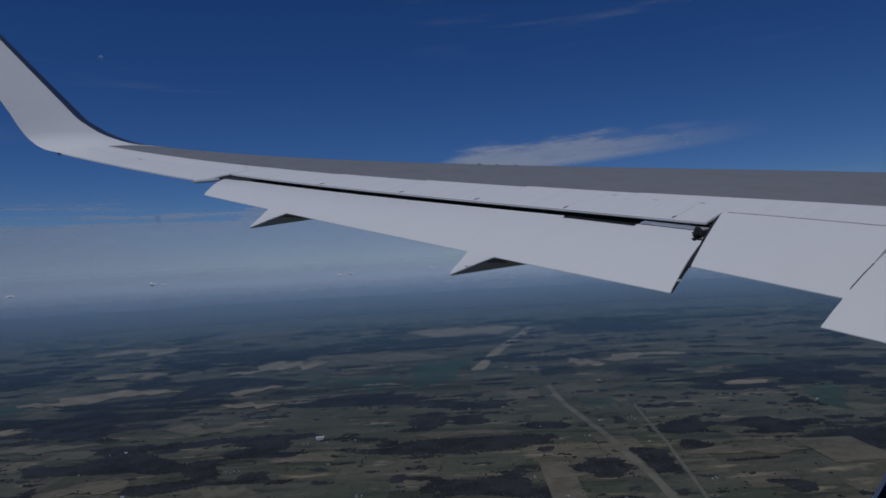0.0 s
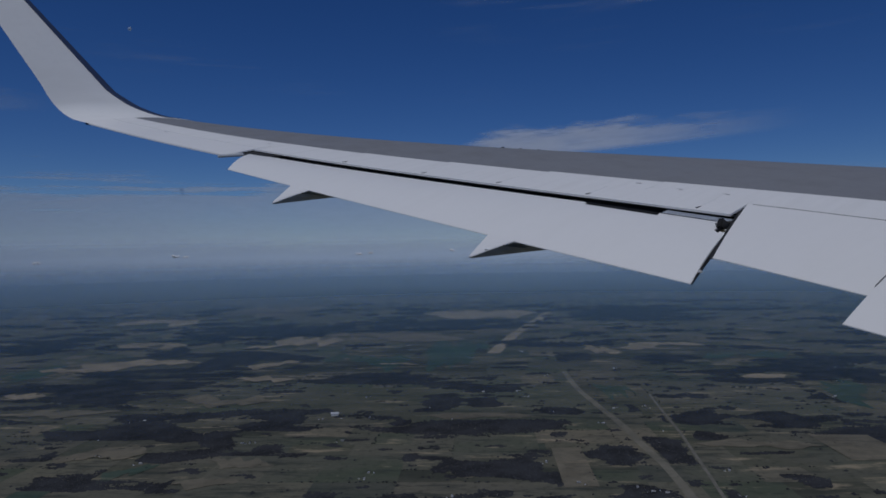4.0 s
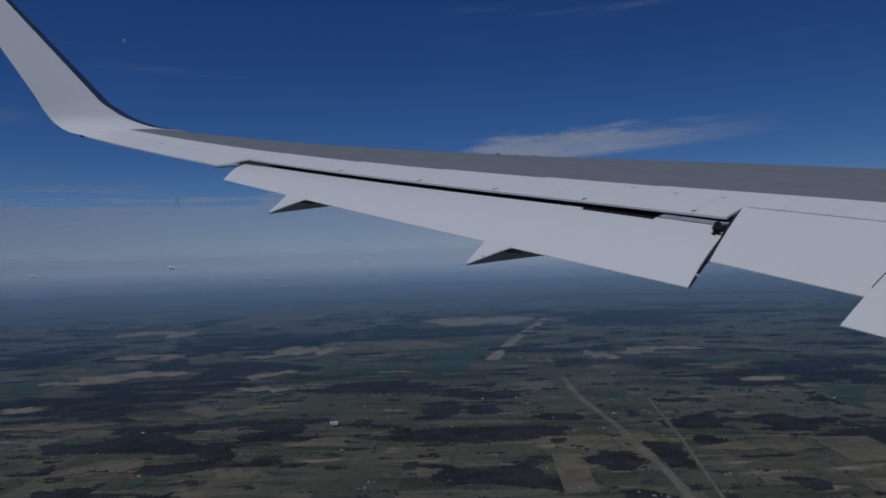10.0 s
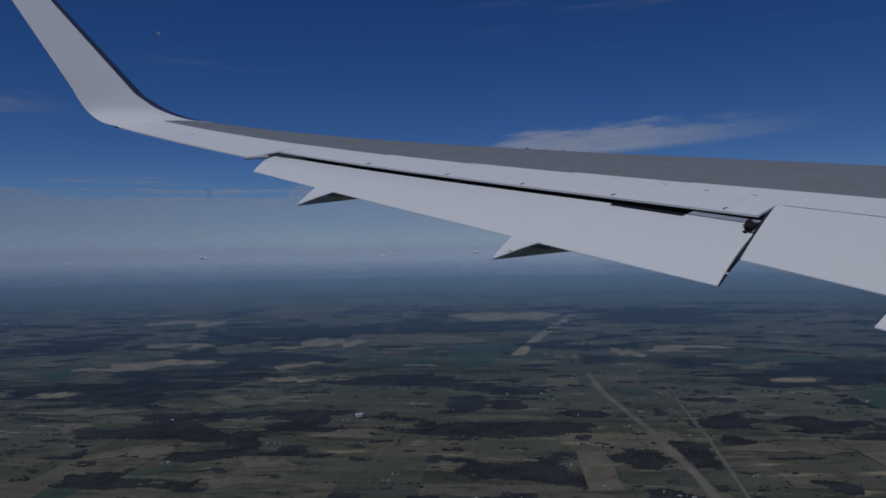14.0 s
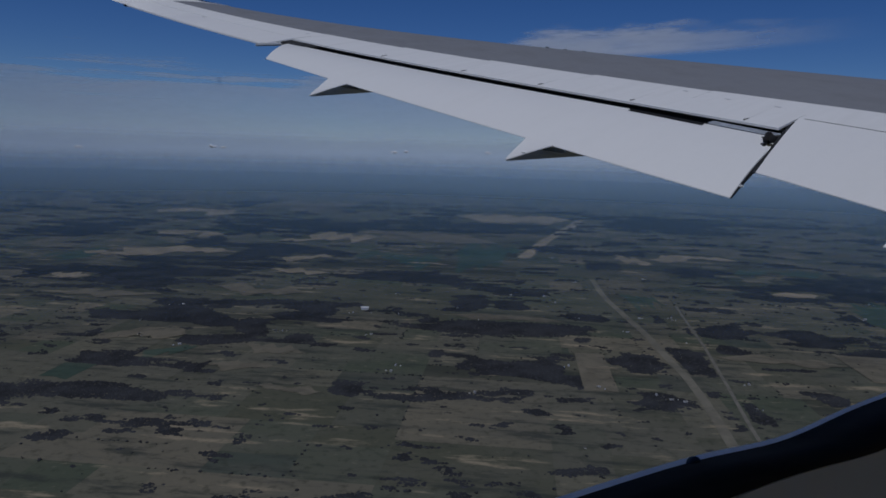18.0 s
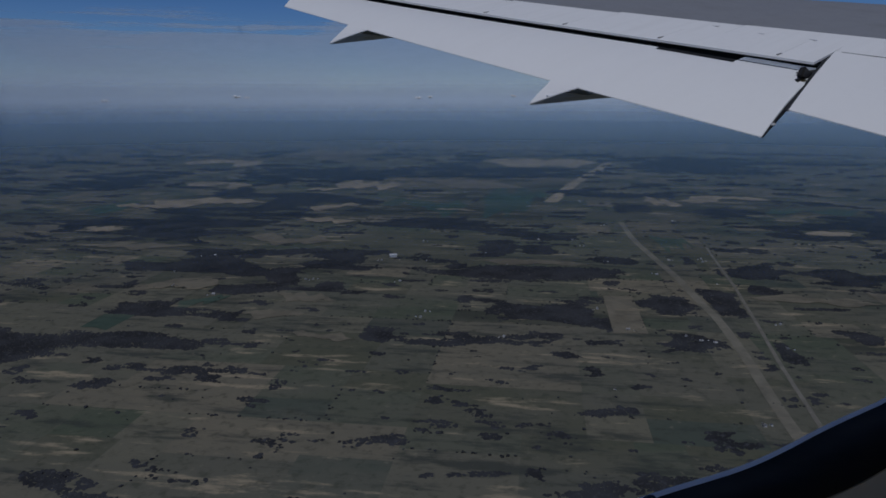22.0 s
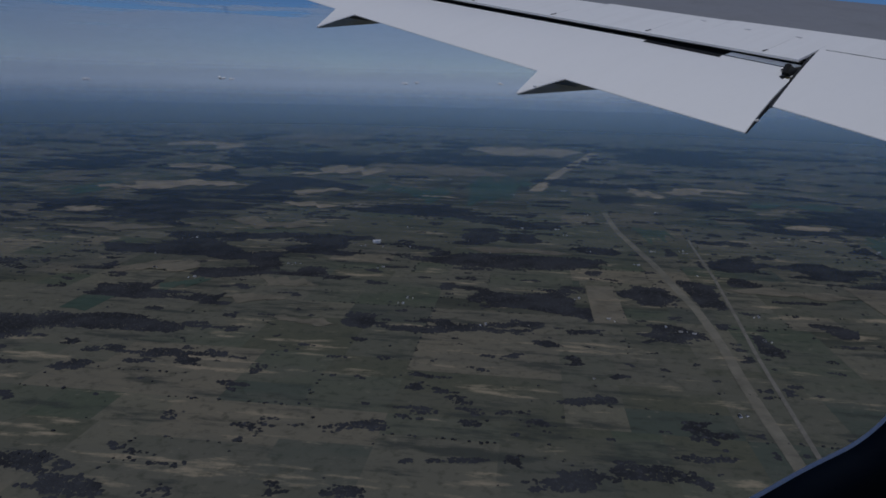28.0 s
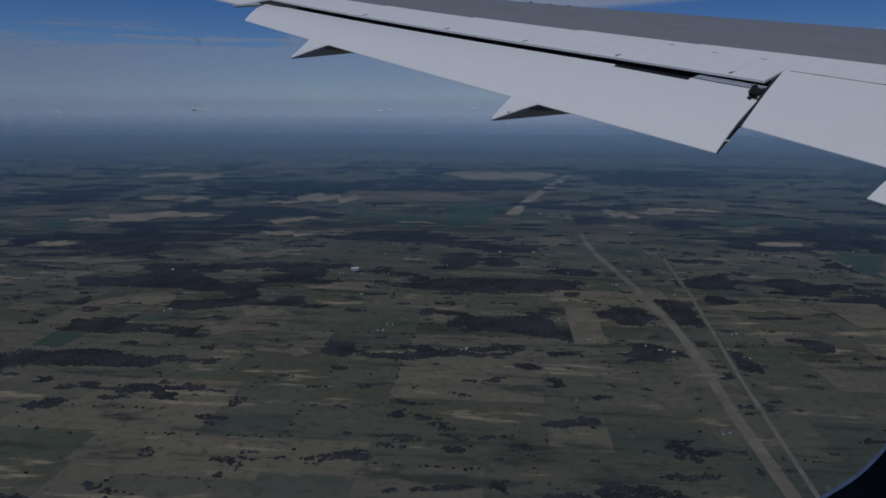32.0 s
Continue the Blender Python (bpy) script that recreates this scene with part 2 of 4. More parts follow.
# added dark plate: the shade in the gap at the flap's outboard end
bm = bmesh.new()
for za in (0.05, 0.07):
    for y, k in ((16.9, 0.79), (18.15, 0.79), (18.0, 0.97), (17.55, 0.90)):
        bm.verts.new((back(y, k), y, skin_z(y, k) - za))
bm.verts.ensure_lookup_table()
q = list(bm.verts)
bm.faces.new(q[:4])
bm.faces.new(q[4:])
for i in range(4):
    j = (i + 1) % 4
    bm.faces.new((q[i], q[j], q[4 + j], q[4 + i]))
part("end_gap_shade", bm, GAP_DARK, wing, "added dark plate for the shade at the flap's end")


def panel(name, y0, y1, lead_pt, trail_pt, material, label, bulge=0.05, thick=0.12, ny=24, nk=8, parent=wing):
    """A movable surface: rings of an aerofoil between a leading and a trailing edge."""
    rings = []
    for i in range(ny + 1):
        y = y0 + (y1 - y0) * i / ny
        a, b = Vector(lead_pt(y)), Vector(trail_pt(y))
        up, lo = [], []
        for j in range(nk + 1):
            q = j / nk
            p = a.lerp(b, q)
            h = 4 * q * (1 - q)
            nose = math.sqrt(min(1.0, q / 0.12))
            up.append(p + Vector((0, 0, bulge * h)))
            lo.append(p + Vector((0, 0, bulge * h - thick * nose * (1 - q) ** 0.8 - 0.012)))
        rings.append(up + lo[::-1])
    return loft(name, rings, material, parent, label)


def flap_nose(y):
    """The flap's ends are skewed: its nose lies further outboard than its tail."""
    yn = y + 0.26 + 0.38 * (y - 8.36) / 8.68
    return (back(yn, 0.84), yn, skin_z(yn, 0.82) - 0.10 - 0.035 * min(1.0, max(0.0, (10.7 - yn) / 2)))


flap = panel("outboard_flap", 8.36, 17.04,
             flap_nose,
             lambda y: (back(y, 1.12), y, flap_z(y)), FLAP, "white outboard flap, lowered", bulge=0.085, thick=0.13, ny=36)
# end ribs of the flap, coloured near-black for the shade in the gap
for y, s in ((8.36, -1), (17.04, 1)):
    a, b = Vector(flap_nose(y)), Vector((back(y, 1.12), y, flap_z(y)))
    ring = []
    for j in range(9):
        q = j / 8
        ring.append(a.lerp(b, q) + Vector((0, 0, 0.28 * q * (1 - q) - 0.004)))
    for j in range(8, -1, -1):
        q = j / 8
        ring.append(a.lerp(b, q) + Vector((0, 0, 0.28 * q * (1 - q) - 0.13 * math.sqrt(min(1.0, q / 0.12)) * (1 - q) ** 0.8 - 0.02)))
    loft("end_rib", [[p + Vector((0, s * o, 0)) for p in ring] for o in (0.004, 0.022)], GAP_DARK, flap, "end rib blackened to stand for gap shade", smooth=False)
ail = panel("inboard_aileron", 6.36, 8.36,
            lambda y: (back(y + 0.38 * (y - 6.36) / 2, 0.735), y + 0.38 * (y - 6.36) / 2, skin_z(y + 0.38 * (y - 6.36) / 2, 0.735) + 0.006),
            lambda y: (back(y, 1.03), y, -0.18 + (y - 8.32) * 0.245), FLAP, "white inboard aileron, slightly drooped", bulge=0.03, thick=0.16, ny=10)
# added dark strip on the aileron's outboard end: the shadow gap beside the flap
ring = []
a, b = Vector((back(8.74, 0.735), 8.74, skin_z(8.74, 0.735) + 0.006)), Vector((back(8.36, 1.03), 8.36, -0.18 + 0.04 * 0.245))
for j in range(9):
    q = 0.08 + 0.92 * j / 8
    ring.append(a.lerp(b, q) + Vector((0, 0, 0.12 * q * (1 - q) - 0.004)))
for j in range(8, -1, -1):
    q = 0.08 + 0.92 * j / 8
    ring.append(a.lerp(b, q) + Vector((0, 0, 0.12 * q * (1 - q) - 0.15 * (1 - q) ** 0.8 - 0.02)))
loft("end_rib", [[p + Vector((0, o, 0)) for p in ring] for o in (0.002, 0.062)], GAP_DARK, ail, "end rib blackened to stand for gap shade", smooth=False)
inner = panel("inboard_flap", 2.7, 6.30,
              lambda y: (back(y, 0.80), y, skin_z(y, 0.80) - 0.02),
              lambda y: (back(y, 1.15), y, -0.94 + (y - 6.3) * 0.23), FLAP, "white inboard flap, lowered", bulge=0.06, thick=0.24, ny=16)

# thin grey strip added as the shadow gap where the flap slides under the aileron
ring = []
a, b = Vector((back(6.30, 0.80), 6.30, skin_z(6.30, 0.80) - 0.02)), Vector((back(6.30, 1.15), 6.30, -0.94))
for z, steps in ((0.006, range(9)), (-0.02, range(8, -1, -1))):
    for j in steps:
        q = 0.34 + 0.30 * j / 8
        ring.append(a.lerp(b, q) + Vector((0, 0, 0.24 * q * (1 - q) + z)))
loft("gap_shade_strip", [[p + Vector((0, o, 0)) for p in ring] for o in (0.001, 0.016)], DARK_GREY, inner, "thin grey strip for the shadow gap", smooth=False)

# dark patch laid on the flap's nose: the shade of a slot that isn't cut
bm = bmesh.new()
lo_, hi_ = [], []
for i in range(9):
    y = 9.35 + 1.05 * i / 8
    a, b = Vector(flap_nose(y)), Vector((back(y, 1.12), y, flap_z(y)))
    for q, dst in ((0.0, lo_), (0.075, hi_)):
        p = a.lerp(b, q) + Vector((0, 0, 0.07 * 4 * q * (1 - q) + 0.006))
        dst.append(bm.verts.new(p))
for i in range(8):
    bm.faces.new((lo_[i], lo_[i + 1], hi_[i + 1], hi_[i]))
bmesh.ops.solidify(bm, geom=bm.faces[:], thickness=0.004)
part("slot", bm, GAP_DARK, flap, "dark patch on the flap nose, shade of an open slot")

# pale plate between the slot and the flap's inboard end, tinted with the sky's reflection
bm = bmesh.new()
lo_, hi_ = [], []
for i in range(7):
    y = 8.40 + 0.92 * i / 6
    a = Vector(flap_nose(y))
    lo_.append(bm.verts.new(a + Vector((-0.02, 0, 0.012))))
    hi_.append(bm.verts.new(a + Vector((0.16, 0, 0.062))))
for i in range(6):
    bm.faces.new((lo_[i], lo_[i + 1], hi_[i + 1], hi_[i]))
bmesh.ops.solidify(bm, geom=bm.faces[:], thickness=0.006)
part("nose_plate", bm, PALE, flap, "pale glossy nose plate, bluish sky reflection put in its colour")

# flap track fairings: flat white top behind the flap, grey keel below
def fairing(yc, tip, keel, half):
    x0 = back(yc, 1.12)
    tipv, keelv = Vector(tip), Vector(keel)
    z0 = flap_z(yc)
    rings = []
    lean = (flap_z(yc + 0.2) - flap_z(yc - 0.2)) / 0.4
    slope = (keelv.z - tipv.z) / (keelv.x - tipv.x)
    for q in (0.0, 0.06, 0.2, 0.4, 0.6, 0.8, 1.0):
        # from the tail tip forward under the flap
        x = tipv.x + (x0 + 1.5 - tipv.x) * q
        w = half * min(1.0, ((x - tipv.x) / (x0 - tipv.x)) ** 0.8 if x > tipv.x else 0) + 0.012
        if x <= x0:
            zt = tipv.z + (z0 - tipv.z) * (x - tipv.x) / (x0 - tipv.x) + 0.004
        else:
            zt = z0 + (x - x0) * 0.28 - 0.17
        zb = tipv.z - 0.02 + slope * (x - tipv.x) - (0.0 if x <= keelv.x else 0.05 * (x - keelv.x))
        zb = min(zb, zt - 0.02)
        sk = 0.43 * w
        tl = lean * w * min(1.0, max(0.0, (x - tipv.x) / (x0 - tipv.x)))
        rings.append([(x - sk, yc + w, zt + tl), (x + sk, yc - w, zt - tl), (x + sk * 0.62, yc - w * 0.62, zt * 0.45 + zb * 0.55), (x + sk * 0.15, yc - w * 0.15, zb),
                      (x - sk * 0.15, yc + w * 0.15, zb), (x - sk * 0.62, yc + w * 0.62, zt * 0.45 + zb * 0.55)])
    ob = loft("flap_track_fairing", rings, BELLY, wing, "pointed fairing with white top and grey keel", smooth=False)
    # the white top plate behind the trailing edge
    bm = bmesh.new()
    n = 5
    for layer in (0.012, -0.004):
        for i in range(n + 1):
            q = i / n
            x = tipv.x + (x0 + 0.005 - tipv.x) * q
            w = half * q ** 0.8 + 0.014
            z = tipv.z + (z0 - tipv.z) * q + layer
            bm.verts.new((x - 0.43 * w, yc + w, z + lean * w * q))
            bm.verts.new((x + 0.43 * w, yc - w, z - lean * w * q))
    bm.verts.ensure_lookup_table()
    vv = bm.verts
    m = 2 * (n + 1)
    for i in range(n):
        a = 2 * i
        bm.faces.new((vv[a], vv[a + 1], vv[a + 3], vv[a + 2]))
        bm.faces.new((vv[m + a], vv[m + a + 2], vv[m + a + 3], vv[m + a + 1]))
        bm.faces.new((vv[a], vv[a + 2], vv[m + a + 2], vv[m + a]))
        bm.faces.new((vv[a + 1], vv[m + a + 1], vv[m + a + 3], vv[a + 3]))
    part("top_plate", bm, FLAP, ob, "white top plate")
    return ob


fairing(15.15, (5.28, 15.15, 0.98), (6.49, 15.15, 1.14), 0.21)
inboard_fairing = fairing(11.10, (6.86, 11.10, -0.10), (8.41, 11.10, 0.01), 0.21)
# glossy white bead added as a bright glint on the fairing's top
bm = bmesh.new()
q_ = 0.40
cap = Vector((6.86 + (back(11.10, 1.12) - 6.86) * q_ + 0.04, 11.10 - 0.07, -0.10 + (flap_z(11.10) + 0.10) * q_ + 0.004))
bmesh.ops.create_uvsphere(bm, u_segments=14, v_segments=8, radius=0.035, matrix=Matrix.Translation(cap) @ Matrix.Diagonal((1.9, 0.9, 0.45, 1)))
part("glint_bead", bm, GLINT_WHITE, inboard_fairing, "white bead standing for a bright glint", smooth=True)

# mechanism in the gap between flap and aileron
mech = bmesh.new()
g0 = Vector((back(8.70, 0.845) + 0.04, 8.67, skin_z(8.70, 0.84) - 0.10))
box(mech, (0.50, 0.10, 0.17), Matrix.Translation(g0 + Vector((-0.10, 0.0, -0.10))) @ Matrix.Rotation(0.5, 4, "Y"), 0.02)
rod(mech, g0 + Vector((0.34, 0.03, 0.03)), g0 + Vector((-0.50, 0.05, -0.27)), 0.06)
rod(mech, g0 + Vector((-0.33, -0.03, -0.15)), g0 + Vector((-0.33, 0.22, -0.18)), 0.075)
rod(mech, g0 + Vector((0.06, -0.02, 0.02)), g0 + Vector((-0.20, 0.14, -0.02)), 0.035)
arm = part("flap_actuator", mech, STEEL, wing, "oily dark steel flap drive")
fit = bmesh.new()
rod(fit, g0 + Vector((-0.36, -0.03, -0.19)), g0 + Vector((-0.56, -0.02, -0.33)), 0.035)
box(fit, (0.09, 0.06, 0.08), Matrix.Translation(g0 + Vector((-0.30, -0.05, -0.14))), 0.012)
part("fitting", fit, BRASS, arm, "yellowish plated fitting")
hose = bmesh.new()
for a_, b_ in (((0.05, 0.05, -0.01), (-0.14, 0.10, 0.02)), ((-0.14, 0.10, 0.02), (-0.30, 0.13, -0.07))):
    rod(hose, g0 + Vector(a_), g0 + Vector(b_), 0.014, 8)
part("hose", hose, FITTING, arm, "thin grey hydraulic hose")
seal = bmesh.new()
fe = Vector(flap_nose(8.36)).lerp(Vector((back(8.36, 1.12), 8.36, flap_z(8.36))), 0.84) + Vector((0, -0.03, 0.02))
box(seal, (0.07, 0.05, 0.04), Matrix.Translation(fe), 0.012)
part("roller", seal, FLAP, arm, "small white roller cap")

# small fuel vents and access fittings on the white skin
for y, k in ((9.2, 0.67), (9.9, 0.665), (10.6, 0.64), (18.0, 0.66), (20.4, 0.8)):
    bm = bmesh.new()
    x, yy, z = top(y, k, 0.006)
    box(bm, (0.05, 0.11, 0.004), Matrix.Translation((x, yy, z)) @ Matrix.Rotation(0.22, 4, "X") @ Matrix.Rotation(-0.20, 4, "Y"), 0.0015)
    part("access_fitting", bm, HATCH, wing, "small grey access fitting")

# small fins standing on the leading edge
for y, h in ((14.5, 0.022), (14.15, 0.013), (13.8, 0.011)):
    bm = bmesh.new()
    x, yy, z = top(y, 0.15)
    box(bm, (0.10, 0.02, h), Matrix.Translation((x, yy, z + 0.4 * h)) @ Matrix.Rotation(0.15, 4, "Z"), 0.004)
    part("vortex_fin", bm, DARK_GREY, wing, "small dark fin on the leading edge")

# winglet: the tip section bends up and sweeps back
path = []


def bend(s):
    """The winglet's lean from the wing plane, eased in and out."""
    q = min(1.0, max(0.0, (s - 0.34) / 1.12))
    return radians(15 + 61 * q * q * (3 - 2 * q))


s_tot, n_st = 5.3, 38
yy, zz = TIP, 0.0
for i in range(n_st + 1):
    s = s_tot * i / n_st
    a = bend(s)
    path.append((s, yy, zz))
    yy += math.cos(a) * s_tot / n_st
    zz += math.sin(a) * s_tot / n_st
z_te, z_le = skin_z(TIP, 1.0), skin_z(TIP, 0.15) - 0.03


def winglet_ring(s, y, h, k0=0.0, k1=1.0, lift=0.0):
    zt = z_te + h
    xte = float(np.interp(zt, [z_te, 3.55, 3.66, 3.82, 4.01, 4.30, 4.60, 8.6], [back(TIP, 1.0), 3.13, 2.99, 2.82, 2.67, 2.50, 2.36, 0.05]))
    xle = float(np.interp(zt, [z_te, 3.75, 4.10, 4.60, 8.6], [back(TIP, 0.0), 5.35, 4.72, 4.14, 0.77]))
    tilt = (z_le - z_te) * max(0.0, 1 - h / 1.1)
    a = bend(s)
    nrm = Vector((0, -math.sin(a), math.cos(a)))
    up, lo = [], []
    for j in range(13):
        k = k0 + (k1 - k0) * j / 12
        x = xle + (xte - xle) * k
        t = (xle - xte) * 0.32 * (0.2969 * math.sqrt(k) - 0.126 * k - 0.3516 * k * k + 0.2843 * k ** 3 - 0.1036 * k ** 4)
        p = Vector((x, y, zt + tilt * (1 - k)))
        up.append(p + nrm * (t + lift))
        lo.append(p - nrm * (t * 0.6 + 0.004))
    return up + lo[::-1]


winglet = loft("winglet", [winglet_ring(*p) for p in path], WHITE, wing, "white blended winglet, upswept")
bm = bmesh.new()
xt, yt, zt = top(TIP, 1.0)
box(bm, (0.16, 0.14, 0.05), Matrix.Translation((xt + 0.03, yt + 0.10, zt + 0.0)) @ Matrix.Rotation(0.24, 4, "X"), 0.015)
part("tip_drain", bm, GAP_DARK, wing, "small dark fitting at the wingtip's trailing edge")
loft("leading_edge", [winglet_ring(*p, 0.0, 0.13, 0.012) for p in path[3:]], NAVY, winglet, "dark blue leading edge")

# ---- cabin wall with the window ----
def rounded(x0, x1, z0, z1, r, n=24):
    pts = []
    for cx, cz, a0 in ((x1 - r, z0 + r, -90), (x1 - r, z1 - r, 0), (x0 + r, z1 - r, 90), (x0 + r, z0 + r, 180)):
        for i in range(n + 1):
            a = radians(a0 + 90 * i / n)
            pts.append((cx + r * math.cos(a), cz + r * math.sin(a)))
        if a0 == 180:
            # the sill sags a little where the gasket is worn
            pts += [(x0 + r + (x1 - x0 - 2 * r) * i / 40, z0 - 0.0034 * math.exp(-((x0 + r + (x1 - x0 - 2 * r) * i / 40 - 0.188) / 0.034) ** 2)) for i in range(1, 40)]
    return pts


WX0, WX1, WZ0, WZ1, WR = -0.14, 0.34, -0.1103, 0.32, 0.088


def hoop(name, profile, material, parent, label=""):
    """Sweeps (offset from the opening, y) pairs round the window."""
    rings = []
    for off, y in profile:
        rings.append([(x, y, z) for x, z in rounded(WX0 - off, WX1 + off, WZ0 - off, WZ1 + off, WR + off)])
    bm = bmesh.new()
    rows = [[bm.verts.new(p) for p in r] for r in rings]
    n = len(rows[0])
    for a, b in zip(rows, rows[1:] + (rows[:1] if len(rows) > 2 else [])):
        for i in range(n):
            j = (i + 1) % n
            bm.faces.new((a[i], a[j], b[j], b[i]))
    return part(name, bm, material, parent, label, smooth=True)


def wall_ring(name, off, x0, x1, z0, z1, y, t, material):
    hole = rounded(WX0 - off, WX1 + off, WZ0 - off, WZ1 + off, WR + off)
    n = len(hole)
    ends = [(x0, z0), (x1, z0), (x1, z1), (x0, z1)]
    # each corner arc of the hole faces one corner of the wall, the sill the corner before it
    faced = [(min(i // 25, 3) + 1) % 4 for i in range(n)]
    bm = bmesh.new()
    layers = []
    for yy in (y, y + t):
        layers.append(([bm.verts.new((x, yy, z)) for x, z in hole], [bm.verts.new((x, yy, z)) for x, z in ends]))
    for h, e in layers:
        for i in range(n):
            j = (i + 1) % n
            a, b = faced[i], faced[j]
            bm.faces.new((h[i], h[j], e[a]))
            if a != b:
                bm.faces.new((h[j], e[b], e[a]))
    for i in range(n):
        j = (i + 1) % n
        bm.faces.new((layers[0][0][i], layers[0][0][j], layers[1][0][j], layers[1][0][i]))
    for i in range(4):
        j = (i + 1) % 4
        bm.faces.new((layers[0][1][i], layers[0][1][j], layers[1][1][j], layers[1][1][i]))
    ob = part(name, bm, material, None)
    return ob


wall = tagged(wall_ring("wall_window", -0.0095, -2.0, 2.6, -1.2, 1.3, 2.3905, 0.003, TRIM), "grey moulded plastic cabin side wall panel", "wall", kind="structure")
skin = tagged(wall_ring("wall_fuselage", 0.10, -4.0, 21.0, -2.0, 2.0, 2.424, 0.02, WHITE), "white painted outer fuselage side", "wall", kind="structure")
window = new("window_1")
window.location = (0, 0, 0)
tagged(window, "rounded cabin window with black gasket and pale rim", "window", kind="structure")
hoop("window_reveal", [(-0.0113, 2.3906), (-0.0014, 2.4202), (0.11, 2.4202), (0.11, 2.412)], GASKET, window, "black rubber reveal")
hoop("window_frame", [(-0.0024, 2.4212), (0.006, 2.4206)], RIM, window, "pale bluish acrylic edge")
bm = bmesh.new()
bmesh.ops.create_uvsphere(bm, u_segments=12, v_segments=8, radius=0.0017, matrix=Matrix.Translation((0.142, 2.4195, WZ0 + 0.0010)) @ Matrix.Diagonal((1.5, 1, 1, 1)))
part("rim_stud", bm, DARK_GREY, window, "tiny grey stud on the rim", smooth=True)
# unseen cabin shell, its far side left wide open to brighten the trim
for name, size, loc, label in (("floor", (4.6, 4.7, 0.05), (0.3, 0.03, -1.225), "grey cabin floor"), ("ceiling", (4.6, 4.7, 0.05), (0.3, 0.03, 1.325), "pale cabin ceiling"),
                               ("wall_far", (4.6, 0.05, 0.45), (0.3, -2.35, -0.975), "unseen cabin wall below the wide opening for light"),
                               ("wall_far_upper", (4.6, 0.05, 0.12), (0.3, -2.35, 1.24), "unseen cabin wall above the wide opening for light"), ("wall_aft", (0.05, 4.7, 2.5), (-2.03, 0.03, 0.05), "grey cabin partition"),
                               ("wall_front", (0.05, 4.7, 2.5), (2.63, 0.03, 0.05), "grey cabin partition")):
    bm = bmesh.new()
    box(bm, size, Matrix.Translation(loc), 0.004)
    tagged(part(name, bm, CREAM, None), label, name.split("_")[0], kind="structure")

# ---- the land below ----
H = 150.0
AZ = radians(39)
UX, UY, VX, VY = math.sin(AZ), math.cos(AZ), math.cos(AZ), -math.sin(AZ)


def land(u, v, z=0.0):
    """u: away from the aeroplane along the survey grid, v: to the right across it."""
    return (u * UX + v * VX, u * UY + v * VY, z - H)


PALETTE = [(0.0, (0.072, 0.076, 0.050)), (0.14, (0.116, 0.112, 0.080)), (0.28, (0.060, 0.077, 0.050)), (0.40, (0.136, 0.128, 0.091)),
           (0.52, (0.080, 0.090, 0.062)), (0.64, (0.050, 0.067, 0.053)), (0.74, (0.162, 0.143, 0.102)), (0.86, (0.095, 0.096, 0.071)), (0.95, (0.052, 0.061, 0.050))]


def weathered(t, c):
    """Blotches and cross-country streaks that run on over the field edges."""
    p = where(t)
    m = t.nodes.new("ShaderNodeMapping")
    m.inputs["Rotation"].default_value = (0, 0, AZ)
    t.links.new(p, m.inputs["Vector"])
    q = m.outputs["Vector"]
    wide = noise_at(t, q, 1.0, 5, (0.006, 0.016, 0.01), 0.6)
    streak_ = noise_at(t, q, 1.0, 6, (0.018, 0.075, 0.03), 0.65)
    fine_ = noise_at(t, p, 0.16, 4, rough=0.65)
    c = mixed(t, c, (0.110, 0.106, 0.083), span(t, wide.outputs["Fac"], 0.38, 0.62, 0.25, 0.8))
    c = mixed(t, c, (0.040, 0.045, 0.040), span(t, streak_.outputs["Fac"], 0.52, 0.66, 0.0, 0.8))
    c = mixed(t, c, (0.30, 0.25, 0.17), span(t, streak_.outputs["Fac"], 0.43, 0.31, 0.0, 0.8))
    c = mixed(t, c, (0.042, 0.046, 0.034), span(t, fine_.outputs["Fac"], 0.50, 0.70, 0.0, 0.55))
    return mixed(t, c, (0.20, 0.18, 0.13), span(t, fine_.outputs["Fac"], 0.40, 0.25, 0.0, 0.45))


def single_field(name, colour, keep=0.55):
    """One crop with the same blotches as the land around it, its rim worn ragged by them."""
    m, t, b = nodes(name)
    p = where(t)
    n1 = noise_at(t, p, 0.05, 5)
    c = mixed(t, colour, tuple(x * 0.7 for x in colour), span(t, n1.outputs["Fac"], 0.35, 0.65))
    c = mixed(t, weathered(t, c), c, keep)
    t.links.new(c, b.inputs["Base Color"])
    b.inputs["Roughness"].default_value = 0.95
    b.inputs["Specular IOR Level"].default_value = 0.1
    return m


def field_material(name, random_from):
    m, t, b = nodes(name)
    if random_from == "object":
        r = t.nodes.new("ShaderNodeObjectInfo").outputs["Random"]
    else:
        r = t.nodes.new("ShaderNodeNewGeometry").outputs["Random Per Island"]
    base = ramp(t, PALETTE, "CONSTANT")
    t.links.new(r, base.inputs["Fac"])
    c = weathered(t, base.outputs["Color"])
    t.links.new(c, b.inputs["Base Color"])
    b.inputs["Roughness"].default_value = 0.95
    b.inputs["Specular IOR Level"].default_value = 0.1
    return m


FIELD, FIELDS = field_material("field_crop", "object"), field_material("far_field_crop", "island")


